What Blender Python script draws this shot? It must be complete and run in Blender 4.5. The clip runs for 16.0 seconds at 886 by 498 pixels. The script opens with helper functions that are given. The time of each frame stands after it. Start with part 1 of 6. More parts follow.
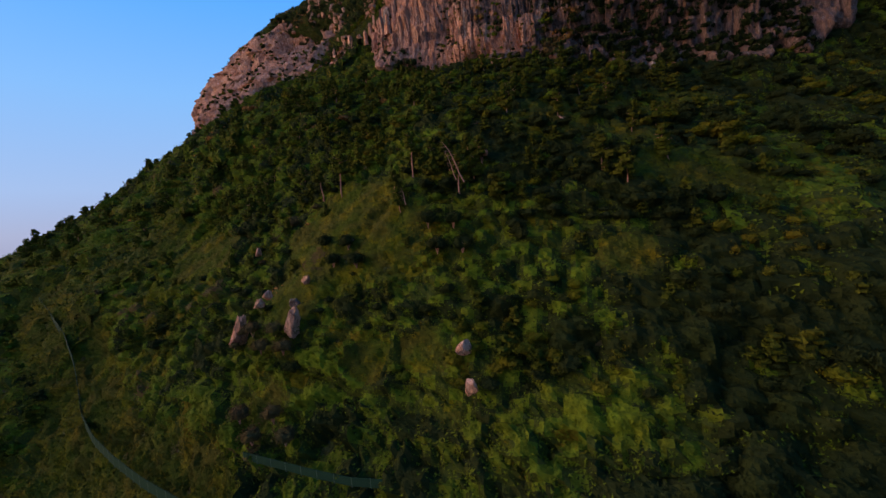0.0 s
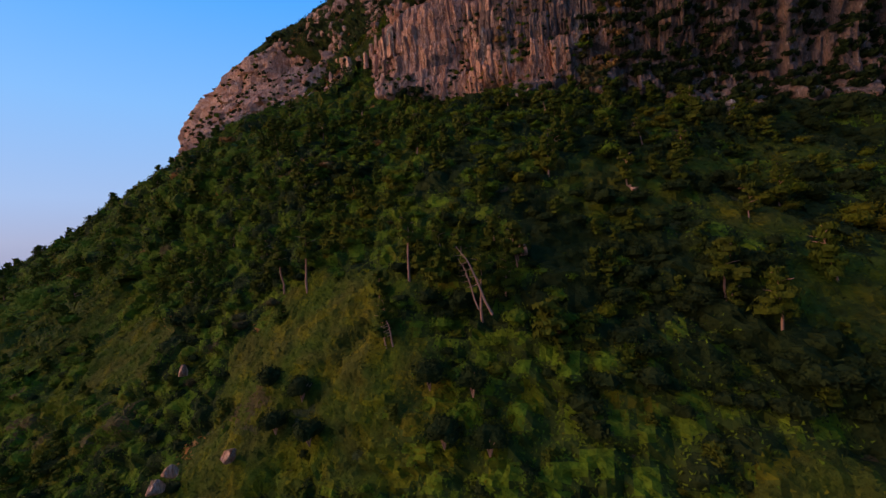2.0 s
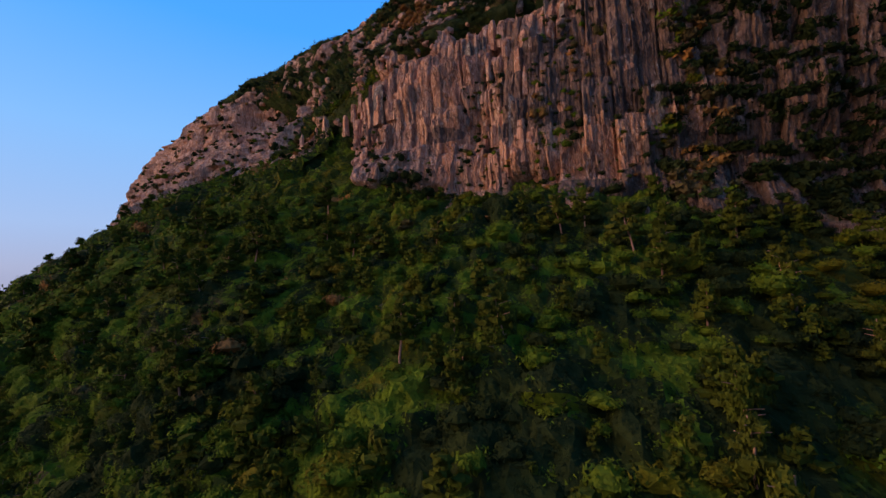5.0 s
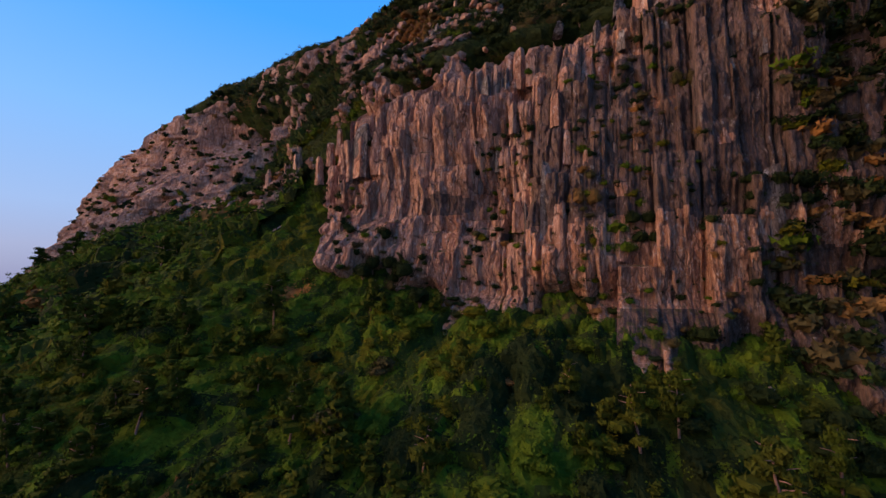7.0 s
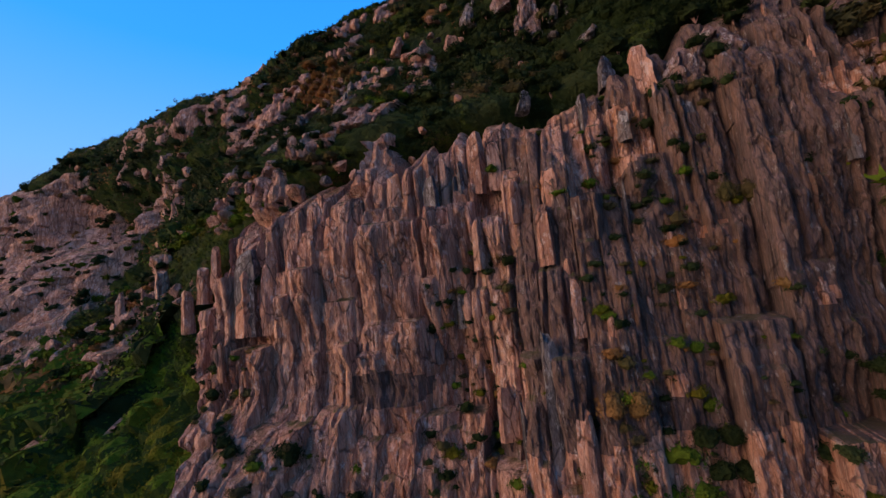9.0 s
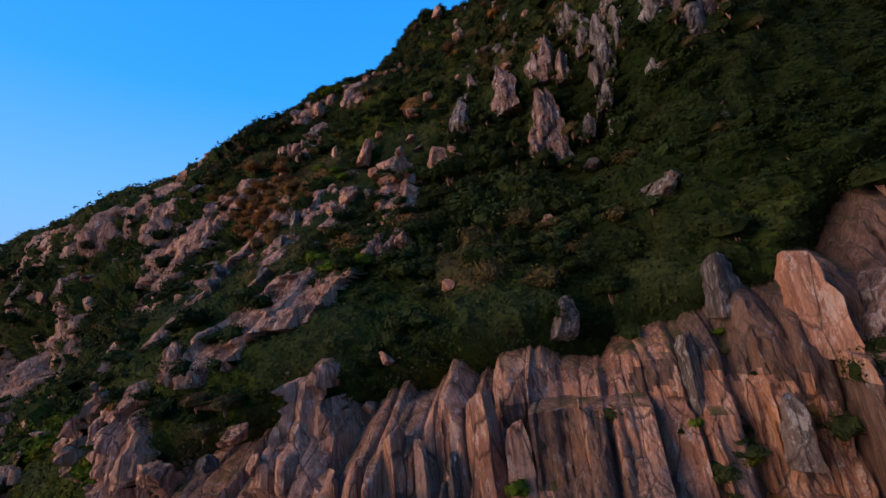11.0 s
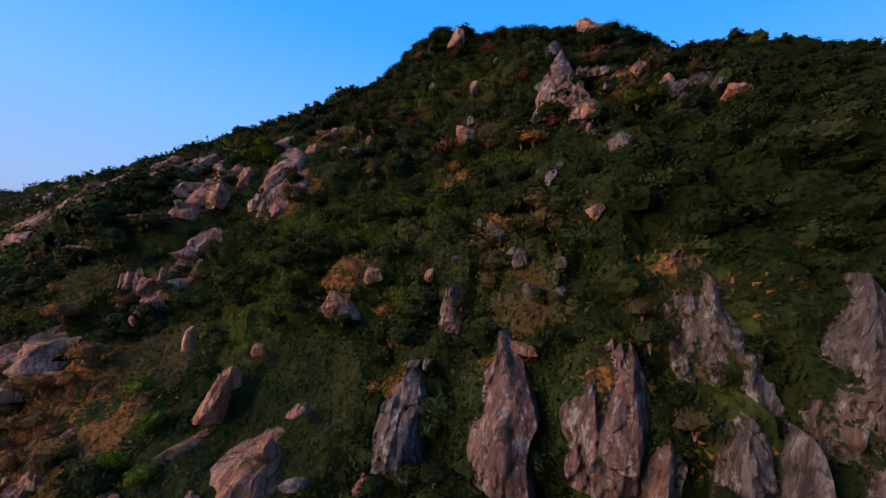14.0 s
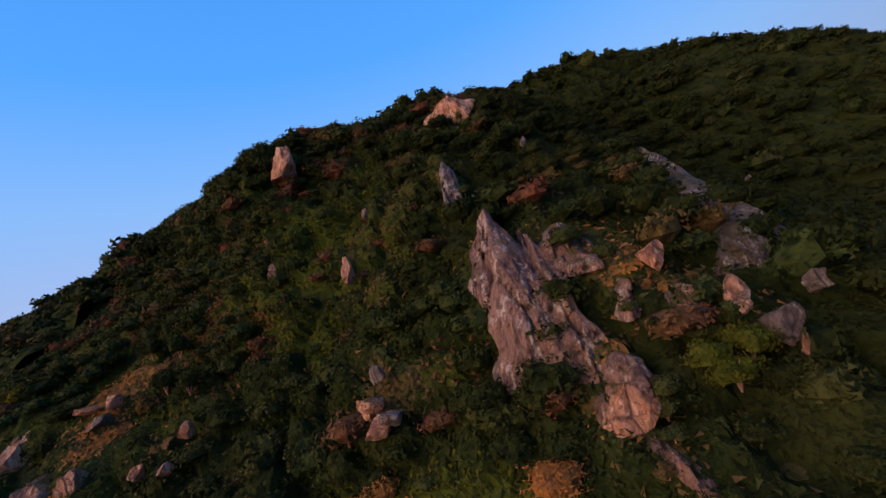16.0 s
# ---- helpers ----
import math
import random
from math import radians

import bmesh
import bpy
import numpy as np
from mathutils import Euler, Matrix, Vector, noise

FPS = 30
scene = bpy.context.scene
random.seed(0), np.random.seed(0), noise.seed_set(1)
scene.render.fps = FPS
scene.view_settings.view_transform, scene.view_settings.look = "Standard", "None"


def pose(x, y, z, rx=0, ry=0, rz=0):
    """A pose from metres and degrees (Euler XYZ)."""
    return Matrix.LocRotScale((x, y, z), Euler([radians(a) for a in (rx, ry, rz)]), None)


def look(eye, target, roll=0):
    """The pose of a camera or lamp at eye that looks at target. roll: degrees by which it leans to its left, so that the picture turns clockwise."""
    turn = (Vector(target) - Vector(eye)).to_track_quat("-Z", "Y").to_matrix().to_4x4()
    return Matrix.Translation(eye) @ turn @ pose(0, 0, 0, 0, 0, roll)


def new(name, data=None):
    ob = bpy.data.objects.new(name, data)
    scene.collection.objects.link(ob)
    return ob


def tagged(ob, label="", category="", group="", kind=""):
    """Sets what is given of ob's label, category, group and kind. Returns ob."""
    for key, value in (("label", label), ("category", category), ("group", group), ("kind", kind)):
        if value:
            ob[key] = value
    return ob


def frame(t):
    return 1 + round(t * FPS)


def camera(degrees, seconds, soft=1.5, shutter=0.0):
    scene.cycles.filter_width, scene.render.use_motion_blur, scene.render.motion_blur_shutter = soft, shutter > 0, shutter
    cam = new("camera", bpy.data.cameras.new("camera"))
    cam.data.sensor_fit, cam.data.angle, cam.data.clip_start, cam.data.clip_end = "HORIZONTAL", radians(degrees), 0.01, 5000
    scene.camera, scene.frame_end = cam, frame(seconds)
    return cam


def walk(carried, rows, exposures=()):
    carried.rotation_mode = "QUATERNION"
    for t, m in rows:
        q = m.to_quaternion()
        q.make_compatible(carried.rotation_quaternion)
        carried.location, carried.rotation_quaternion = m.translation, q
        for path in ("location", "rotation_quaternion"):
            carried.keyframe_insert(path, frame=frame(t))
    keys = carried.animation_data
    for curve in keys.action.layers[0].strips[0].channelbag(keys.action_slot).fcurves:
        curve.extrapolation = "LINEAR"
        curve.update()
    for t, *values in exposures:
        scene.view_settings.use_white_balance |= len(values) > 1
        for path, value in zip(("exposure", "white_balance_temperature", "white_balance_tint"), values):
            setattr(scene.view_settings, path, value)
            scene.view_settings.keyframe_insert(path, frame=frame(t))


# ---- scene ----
cam = camera(96.3, 16.0)
METRES, EYE, TILT, LEAN, TURN = 240.0, 130.0, -2.6, 5.5, 0.0
ROWS = [
    (0.0, 0.0, 0.0, 0.0, 0.0, 0.0, -0.0),
    (0.5, -0.0002, 0.0279, 0.0155, 0.76, -0.01, -0.48),
    (1.0, -0.0008, 0.0561, 0.0319, 1.5, 0.58, -0.7),
    (1.5, -0.0021, 0.0844, 0.0491, 1.81, 1.61, -0.75),
    (2.0, -0.0036, 0.1124, 0.067, 0.84, 2.19, -1.36),
    (2.5, -0.0055, 0.1401, 0.0855, -0.48, 2.06, -2.2),
    (3.0, -0.0073, 0.1673, 0.1042, -0.26, 1.68, -2.65),
    (3.5, -0.0094, 0.1943, 0.1229, 0.36, 1.53, -2.92),
    (4.0, -0.0117, 0.2214, 0.1419, 0.56, 1.58, -2.62),
    (4.5, -0.0144, 0.2484, 0.1615, 0.06, 2.51, -1.72),
    (5.0, -0.0162, 0.2756, 0.1814, -0.07, 7.74, -3.3),
    (7.5, -0.0252, 0.3881, 0.2975, -0.85, 6.82, -6.03),
    (8.0, -0.027, 0.4096, 0.3209, -2.36, 6.17, -4.41),
    (8.5, -0.0288, 0.4309, 0.3433, -6.76, 6.55, -0.65),
    (9.0, -0.0276, 0.4525, 0.3657, -8.77, 10.22, 0.88),
    (9.5, -0.0244, 0.4731, 0.3894, -8.33, 13.3, 0.75),
    (10.0, -0.0209, 0.4916, 0.4136, -8.18, 15.26, 1.97),
    (12.5, 0.0071, 0.5622, 0.5468, -13.22, 9.29, -1.03),
    (13.0, 0.0122, 0.5757, 0.5729, -13.55, 6.36, -3.51),
    (13.5, 0.0168, 0.591, 0.5974, -12.42, 6.95, -7.18),
    (14.0, 0.0197, 0.6074, 0.6212, -11.41, 8.79, -9.45),
    (14.5, 0.0208, 0.6239, 0.6451, -11.33, 8.68, -9.2),
    (15.0, 0.0206, 0.6407, 0.6684, -13.94, 9.26, -3.84),
    (15.5, 0.0211, 0.6565, 0.6901, -19.41, 10.41, 4.18),
    (16.0, 0.0244, 0.6702, 0.7105, -25.57, 10.65, 12.68),
]
# exposures: stops, kelvin and tint of the clip's camera
WHITE = [(0.0, 0, 7000, 9), (5.0, 0, 6900, 9), (8.0, 0, 6450, 9), (9.5, 0, 6000, 2), (12.5, 0, 6100, 4), (14.0, 0, 6300, 7), (16.0, 0, 7300, 17)]
walk(cam, [(t, pose(0, 0, EYE, TILT, LEAN, TURN) @ pose(METRES * x, METRES * y, METRES * z, 90 + pitch, roll, yaw)) for t, x, y, z, yaw, pitch, roll in ROWS], WHITE)

# ---- sky and light ----
SUN_AZ, SUN_EL, GLOW_AZ = radians(271), radians(14), radians(254)
world = bpy.data.worlds.new("dusk_sky")
scene.world = world
world.use_nodes = True
wn, wl = world.node_tree.nodes, world.node_tree.links
wn.clear()


def ramp(nodes, stops, mode="LINEAR"):
    r = nodes.new("ShaderNodeValToRGB")
    r.color_ramp.interpolation = mode
    e = r.color_ramp.elements
    while len(e) < len(stops):
        e.new(0.5)
    for s, (p, c) in zip(e, stops):
        s.position, s.color = p, (*c, 1) if len(c) == 3 else c
    return r


def build_sky():
    co = wn.new("ShaderNodeTexCoord")
    xyz = wn.new("ShaderNodeSeparateXYZ")
    wl.new(co.outputs["Generated"], xyz.inputs[0])
    up = wn.new("ShaderNodeMapRange")
    up.inputs[1].default_value, up.inputs[2].default_value = -0.1, 0.9
    wl.new(xyz.outputs["Z"], up.inputs[0])
    away = ramp(wn, [(0.0, (0.16, 0.2, 0.34)), (0.1, (0.23, 0.27, 0.5)), (0.16, (0.30, 0.36, 0.62)), (0.24, (0.29, 0.44, 0.79)),
                     (0.42, (0.185, 0.45, 0.93)), (0.64, (0.05, 0.35, 1.0)), (1.0, (0.02, 0.24, 0.8))])
    glow = ramp(wn, [(0.0, (0.2, 0.13, 0.1)), (0.1, (1.05, 0.62, 0.40)), (0.25, (0.82, 0.58, 0.42)), (0.55, (0.5, 0.44, 0.40)), (1.0, (0.24, 0.28, 0.45))])
    for r in (away, glow):
        wl.new(up.outputs[0], r.inputs[0])
    side = wn.new("ShaderNodeVectorMath")
    side.operation = "DOT_PRODUCT"
    side.inputs[1].default_value = (math.sin(GLOW_AZ), math.cos(GLOW_AZ), 0)
    wl.new(co.outputs["Generated"], side.inputs[0])
    k = wn.new("ShaderNodeMapRange")
    k.interpolation_type = "SMOOTHSTEP"
    k.inputs[1].default_value, k.inputs[2].default_value = 0.57, 0.97
    wl.new(side.outputs["Value"], k.inputs[0])
    mix = wn.new("ShaderNodeMix")
    mix.data_type = "RGBA"
    wl.new(k.outputs[0], mix.inputs["Factor"])
    wl.new(away.outputs[0], mix.inputs["A"])
    wl.new(glow.outputs[0], mix.inputs["B"])
    air = wn.new("ShaderNodeTexSky")
    air.sky_type, air.sun_disc, air.sun_elevation, air.sun_rotation = "NISHITA", False, SUN_EL, SUN_AZ
    low, high = wn.new("ShaderNodeBackground"), wn.new("ShaderNodeBackground")
    low.inputs[1].default_value = 0.01
    wl.new(air.outputs[0], low.inputs[0])
    # the sky darkens away from the sunset, towards the south-east
    east = wn.new("ShaderNodeVectorMath")
    east.operation = "DOT_PRODUCT"
    east.inputs[1].default_value = (math.sin(radians(150)), math.cos(radians(150)), 0)
    wl.new(co.outputs["Generated"], east.inputs[0])
    fade = wn.new("ShaderNodeMapRange")
    fade.interpolation_type = "SMOOTHSTEP"
    fade.inputs[1].default_value, fade.inputs[2].default_value = 0.0, 0.75
    fade.inputs[3].default_value, fade.inputs[4].default_value = 1.1, 0.7
    wl.new(east.outputs["Value"], fade.inputs[0])
    wl.new(fade.outputs[0], high.inputs[1])
    wl.new(mix.outputs["Result"], high.inputs[0])
    both, out = wn.new("ShaderNodeAddShader"), wn.new("ShaderNodeOutputWorld")
    wl.new(low.outputs[0], both.inputs[0])
    wl.new(high.outputs[0], both.inputs[1])
    wl.new(both.outputs[0], out.inputs[0])


build_sky()
sun = new("sun", bpy.data.lights.new("sun", "SUN"))
sun.data.energy, sun.data.angle, sun.data.color = 5.7, radians(68), (1.0, 0.64, 0.44)
sun.matrix_world = look((0, 0, 0), (-math.sin(SUN_AZ) * math.cos(SUN_EL), -math.cos(SUN_AZ) * math.cos(SUN_EL), -math.sin(SUN_EL)))


# ---- materials ----
def shader(name, rough=0.9):
    m = bpy.data.materials.new(name)
    m.use_nodes = True
    n, l = m.node_tree.nodes, m.node_tree.links
    b = n["Principled BSDF"]
    b.inputs["Roughness"].default_value = rough
    b.inputs["Specular IOR Level"].default_value = 0.25
    return m, n, l, b


def tex(n, l, scale, stretch=(1, 1, 1), detail=5, rough=0.6, warp=0.0):
    co, mp, t = n.new("ShaderNodeNewGeometry"), n.new("ShaderNodeMapping"), n.new("ShaderNodeTexNoise")
    mp.inputs["Scale"].default_value = stretch
    t.inputs["Scale"].default_value, t.inputs["Detail"].default_value, t.inputs["Roughness"].default_value = scale, detail, rough
    t.inputs["Distortion"].default_value = warp
    l.new(co.outputs["Position"], mp.inputs[0])
    l.new(mp.outputs[0], t.inputs["Vector"])
    return t.outputs["Fac"]


def blend(n, l, fac, a, b, mode="MIX"):
    m = n.new("ShaderNodeMix")
    m.data_type, m.blend_type = "RGBA", mode
    for sock, v in ((m.inputs["Factor"], fac), (m.inputs["A"], a), (m.inputs["B"], b)):
        if isinstance(v, (int, float)):
            sock.default_value = v
        elif isinstance(v, tuple):
            sock.default_value = (*v, 1)
        else:
            l.new(v, sock)
    return m.outputs["Result"]


def step(n, l, v, lo, hi):
    m = n.new("ShaderNodeMapRange")
    m.inputs[1].default_value, m.inputs[2].default_value = lo, hi
    l.new(v, m.inputs[0])
    return m.outputs[0]


def relief(n, l, b, pairs):
    last = None
    for v, dist, strength in pairs:
        p = n.new("ShaderNodeBump")
        p.inputs["Distance"].default_value, p.inputs["Strength"].default_value = dist, strength
        l.new(v, p.inputs["Height"])
        if last:
            l.new(last, p.inputs["Normal"])
        last = p.outputs["Normal"]
    l.new(last, b.inputs["Normal"])


def cracks(n, l, scale, stretch):
    """1 along the joints of a broken rock, 0 elsewhere, and a number for each piece."""
    co, mp, v, w = n.new("ShaderNodeNewGeometry"), n.new("ShaderNodeMapping"), n.new("ShaderNodeTexVoronoi"), n.new("ShaderNodeTexVoronoi")
    mp.inputs["Scale"].default_value = stretch
    v.feature = "DISTANCE_TO_EDGE"
    l.new(co.outputs["Position"], mp.inputs[0])
    wob = n.new("ShaderNodeTexNoise")
    wob.inputs["Scale"].default_value, wob.inputs["Detail"].default_value = 1.3, 4
    l.new(mp.outputs[0], wob.inputs["Vector"])
    shake = blend(n, l, 0.35, mp.outputs[0], wob.outputs["Color"], "ADD")
    for q in (v, w):
        q.inputs["Scale"].default_value = scale
        l.new(shake, q.inputs["Vector"])
    sep = n.new("ShaderNodeSeparateColor")
    l.new(w.outputs["Color"], sep.inputs[0])
    return step(n, l, v.outputs["Distance"], 0.035, 0.0), sep.outputs[0]


def rock_material(name, base, pale, stain, lichen, rust, moss=0.0, depth=0.8, cover=0.3):
    m, n, l, b = shader(name, 0.88)
    joint, piece = cracks(n, l, 0.62, (1, 1, 0.28))
    fine, bit = cracks(n, l, 1.9, (1, 1, 0.4))
    c = blend(n, l, step(n, l, tex(n, l, 0.22, (1, 1, 0.3), 6), 0.40, 0.62), base, pale)
    c = blend(n, l, step(n, l, piece, 0.5, 1.9), c, stain)
    c = blend(n, l, step(n, l, bit, 0.55, 1.7), c, pale)
    c = blend(n, l, step(n, l, tex(n, l, 0.10, (1, 1, 0.5), 5, 0.6), 0.50, 0.62), c, blend(n, l, 0.55, c, rust))
    c = blend(n, l, step(n, l, tex(n, l, 0.9, (1, 1, 0.09), 7, 0.7), 0.48, 0.60), c, stain)
    c = blend(n, l, step(n, l, tex(n, l, 0.36, (1, 1, 0.22), 5), 0.56, 0.70), c, rust)
    c = blend(n, l, step(n, l, tex(n, l, 1.25, (1, 1, 0.5), 9, 0.76), 0.62 - 0.11 * cover, 0.65 - 0.11 * cover), c, blend(n, l, 0.8, c, lichen))
    c = blend(n, l, step(n, l, tex(n, l, 1.7, (1, 1, 0.2), 9, 0.78), 0.545, 0.585), c, blend(n, l, 0.8, c, stain))
    c = blend(n, l, step(n, l, tex(n, l, 5.5, (1, 1, 0.14), 6, 0.75), 0.46, 0.66), blend(n, l, 0.3, c, stain), blend(n, l, 0.18, c, lichen))
    c = blend(n, l, step(n, l, tex(n, l, 2.6, (1, 1, 0.11), 8, 0.72), 0.54, 0.60), c, blend(n, l, 0.8, c, pale))
    c = blend(n, l, blend(n, l, depth, (0, 0, 0), joint), c, (0.03, 0.02, 0.018))
    c = blend(n, l, blend(n, l, 0.5 * depth, (0, 0, 0), fine), c, (0.03, 0.022, 0.02))
    info = n.new("ShaderNodeObjectInfo")
    c = blend(n, l, step(n, l, info.outputs["Random"], 0, 4.5), c, stain)
    if moss:
        geo, sep = n.new("ShaderNodeNewGeometry"), n.new("ShaderNodeSeparateXYZ")
        l.new(geo.outputs["Normal"], sep.inputs[0])
        add = n.new("ShaderNodeMath")
        l.new(step(n, l, sep.outputs["Z"], 0.15, 0.75), add.inputs[0])
        l.new(step(n, l, tex(n, l, 0.5, detail=6), 0.3, 1.1), add.inputs[1])
        green = blend(n, l, tex(n, l, 1.2), (0.035, 0.055, 0.014), (0.13, 0.085, 0.03))
        c = blend(n, l, step(n, l, add.outputs[0], 1.15, 1.45), c, green)
    l.new(c, b.inputs["Base Color"])
    relief(n, l, b, [(tex(n, l, 0.8, (1, 1, 0.35), 9, 0.75), 0.5, 0.7), (tex(n, l, 4, (1, 1, 0.2), 8, 0.8), 0.3, 1.0), (joint, -0.4, 0.9 * depth), (fine, -0.15, 0.8 * depth)])
    return m


ROCK = rock_material("columnar_rock", (0.54, 0.228, 0.130), (0.75, 0.44, 0.31), (0.235, 0.105, 0.070), (0.76, 0.60, 0.52), (0.48, 0.20, 0.08), 1, 0.7, 0.55)
# the columnar rock darkened in colour, for the shade on the cliff's east side
SHADE_ROCK = rock_material("shade_tinted_rock", (0.17, 0.088, 0.066), (0.24, 0.145, 0.115), (0.06, 0.038, 0.034), (0.42, 0.36, 0.33), (0.25, 0.115, 0.055), 1, 0.5)
LICHEN_ROCK = rock_material("purple_lichen_rock", (0.20, 0.100, 0.085), (0.32, 0.185, 0.155), (0.07, 0.043, 0.042), (0.62, 0.54, 0.52), (0.30, 0.15, 0.09), 1, 0.5, 0.75)
GREY = rock_material("grey_rock", (0.13, 0.100, 0.094), (0.25, 0.21, 0.20), (0.045, 0.034, 0.034), (0.52, 0.48, 0.47), (0.20, 0.115, 0.075), 1, 0.6, 0.7)


def leaf_material(name, a, b_, c_=None):
    m, n, l, b = shader(name, 0.8)
    geo = n.new("ShaderNodeNewGeometry")
    info = n.new("ShaderNodeObjectInfo")
    c = blend(n, l, step(n, l, geo.outputs["Random Per Island"], -0.1, 1.1), a, b_)
    c = blend(n, l, step(n, l, tex(n, l, 0.16, detail=3), 0.38, 0.62), c, c_ or b_)
    c = blend(n, l, step(n, l, tex(n, l, 1.1, detail=5, rough=0.7), 0.38, 0.66), blend(n, l, 0.36, c, (0.010, 0.015, 0.005)), blend(n, l, 0.25, c, (1.5, 1.5, 1.4), "MULTIPLY"))
    c = blend(n, l, step(n, l, info.outputs["Random"], 0, 1.6), c, blend(n, l, 0.4, c, (0.02, 0.028, 0.010)))
    l.new(c, b.inputs["Base Color"])
    b.inputs["Specular IOR Level"].default_value = 0.02
    relief(n, l, b, [(tex(n, l, 2.6, detail=5, rough=0.75), 0.4, 0.6)])
    return m


LEAF = {
    "grass": leaf_material("grass_and_vines", (0.034, 0.056, 0.006), (0.054, 0.076, 0.009), (0.062, 0.062, 0.011)),
    "green": leaf_material("leaf_green", (0.052, 0.093, 0.008), (0.086, 0.136, 0.011), (0.095, 0.123, 0.011)),
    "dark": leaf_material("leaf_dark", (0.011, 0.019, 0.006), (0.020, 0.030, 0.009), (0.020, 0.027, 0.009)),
    "olive": leaf_material("leaf_olive", (0.060, 0.074, 0.004), (0.095, 0.106, 0.008), (0.105, 0.088, 0.009)),
    "brown": leaf_material("leaf_brown", (0.068, 0.045, 0.021), (0.098, 0.065, 0.028), (0.075, 0.065, 0.026)),
    "rust": leaf_material("leaf_rust", (0.235, 0.092, 0.030), (0.324, 0.142, 0.043), (0.203, 0.113, 0.041)),
    "bright": leaf_material("leaf_bright", (0.054, 0.080, 0.004), (0.093, 0.120, 0.007), (0.086, 0.095, 0.007)),
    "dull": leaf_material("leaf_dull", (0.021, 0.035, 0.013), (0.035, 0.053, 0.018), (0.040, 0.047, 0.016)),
    "wine": leaf_material("leaf_wine", (0.107, 0.040, 0.028), (0.156, 0.056, 0.037), (0.094, 0.059, 0.031)),
    "pine": leaf_material("pine_needles", (0.030, 0.044, 0.006), (0.062, 0.079, 0.008), (0.067, 0.072, 0.009)),
}
# shade inside the cover, put in as a dark green between crowns
LEAF["gap_shade"] = leaf_material("shrub_gap_shade", (0.028, 0.042, 0.009), (0.044, 0.060, 0.012))


def bark_material():
    m, n, l, b = shader("bark", 0.95)
    c = blend(n, l, tex(n, l, 3, (1, 1, 0.2), 6), (0.19, 0.095, 0.07), (0.30, 0.17, 0.13))
    l.new(c, b.inputs["Base Color"])
    relief(n, l, b, [(tex(n, l, 9, (1, 1, 0.25), 6), 0.05, 0.8)])
    return m


BARK = bark_material()


def ground_material():
    m, n, l, b = shader("undergrowth", 0.95)
    c = blend(n, l, step(n, l, tex(n, l, 1.6, detail=7, rough=0.7), 0.36, 0.64), (0.018, 0.030, 0.010), (0.055, 0.075, 0.022))
    c = blend(n, l, step(n, l, tex(n, l, 0.09, detail=4), 0.50, 0.66), c, (0.085, 0.065, 0.028))
    c = blend(n, l, step(n, l, tex(n, l, 0.35, detail=6), 0.60, 0.72), c, (0.12, 0.055, 0.03))
    l.new(c, b.inputs["Base Color"])
    relief(n, l, b, [(tex(n, l, 0.8, detail=8, rough=0.75), 1.2, 0.9), (tex(n, l, 5, detail=6), 0.3, 0.8)])
    return m


UNDER = ground_material()


def plain_material():
    m, n, l, b = shader("far_plain", 0.95)
    c = blend(n, l, step(n, l, tex(n, l, 0.006, detail=5), 0.4, 0.6), (0.05, 0.07, 0.05), (0.10, 0.11, 0.09))
    l.new(c, b.inputs["Base Color"])
    return m


PLAIN = plain_material()


# ---- noise and the mountain's plan ----
def lattice(ix, iy, iz, seed):
    h = (ix * 374761393 + iy * 668265263 + iz * 2147483647 + seed * 144665) & 0x7FFFFFFF
    h = ((h ^ (h >> 13)) * 1274126177) & 0x7FFFFFFF
    return ((h ^ (h >> 16)) & 0xFFFF) / 32767.5 - 1


def value_noise(p, seed=0):
    p = np.asarray(p, float)
    i = np.floor(p).astype(np.int64)
    f = p - i
    f = f * f * (3 - 2 * f)
    out = 0
    for a in (0, 1):
        for b in (0, 1):
            for c in (0, 1):
                w = (f[..., 0] if a else 1 - f[..., 0]) * (f[..., 1] if b else 1 - f[..., 1]) * (f[..., 2] if c else 1 - f[..., 2])
                out = out + w * lattice(i[..., 0] + a, i[..., 1] + b, i[..., 2] + c, seed)
    return out


def fbm(p, octaves=4, seed=0, gain=0.5):
    total, amp = 0, 1.0
    for o in range(octaves):
        total = total + amp * value_noise(np.asarray(p) * 2**o, seed + o)
        amp *= gain
    return total


AXIS = np.array([130.0, 340.0])
LEVELS = np.array([80, 100, 120, 140, 155, 168, 180, 190, 205, 220, 235, 250, 265, 280, 290, 300, 310, 320, 330, 340, 346], float)
ANGLES, RADII = [], []


def profile(angle, *radii):
    """The mountain's radius round its axis at each level, in one direction (degrees from the south, westwards)."""
    ANGLES.append(angle)
    RADII.append(radii)


profile(-40, 351.1, 320.2, 289.2, 260.2, 240.2, 227.1, 220.1, 217, 214.8, 212.7, 210.8, 206, 199.6, 190.3, 183.1, 174.7, 164.6, 152.9, 140.4, 85.8, 0)
profile(0, 345.1, 321, 292, 257, 231.9, 218.8, 211.8, 209.7, 210.6, 211.5, 210.3, 209.2, 203.2, 189.4, 176.4, 165.4, 156.1, 142.7, 125.2, 76.6, 0)
profile(10, 342, 321.9, 299.8, 267.7, 240.6, 226.5, 214.4, 211.4, 213.3, 213.3, 211.1, 207.7, 202, 185.3, 170.3, 157.2, 145.9, 134.5, 123.9, 76.7, 0)
profile(16, 339.9, 320.6, 304.4, 279.3, 252.2, 235.2, 218.1, 212.9, 215.7, 214.2, 212.5, 207, 200.4, 183.3, 166.1, 151.4, 139.4, 131.2, 124.2, 77, 0)
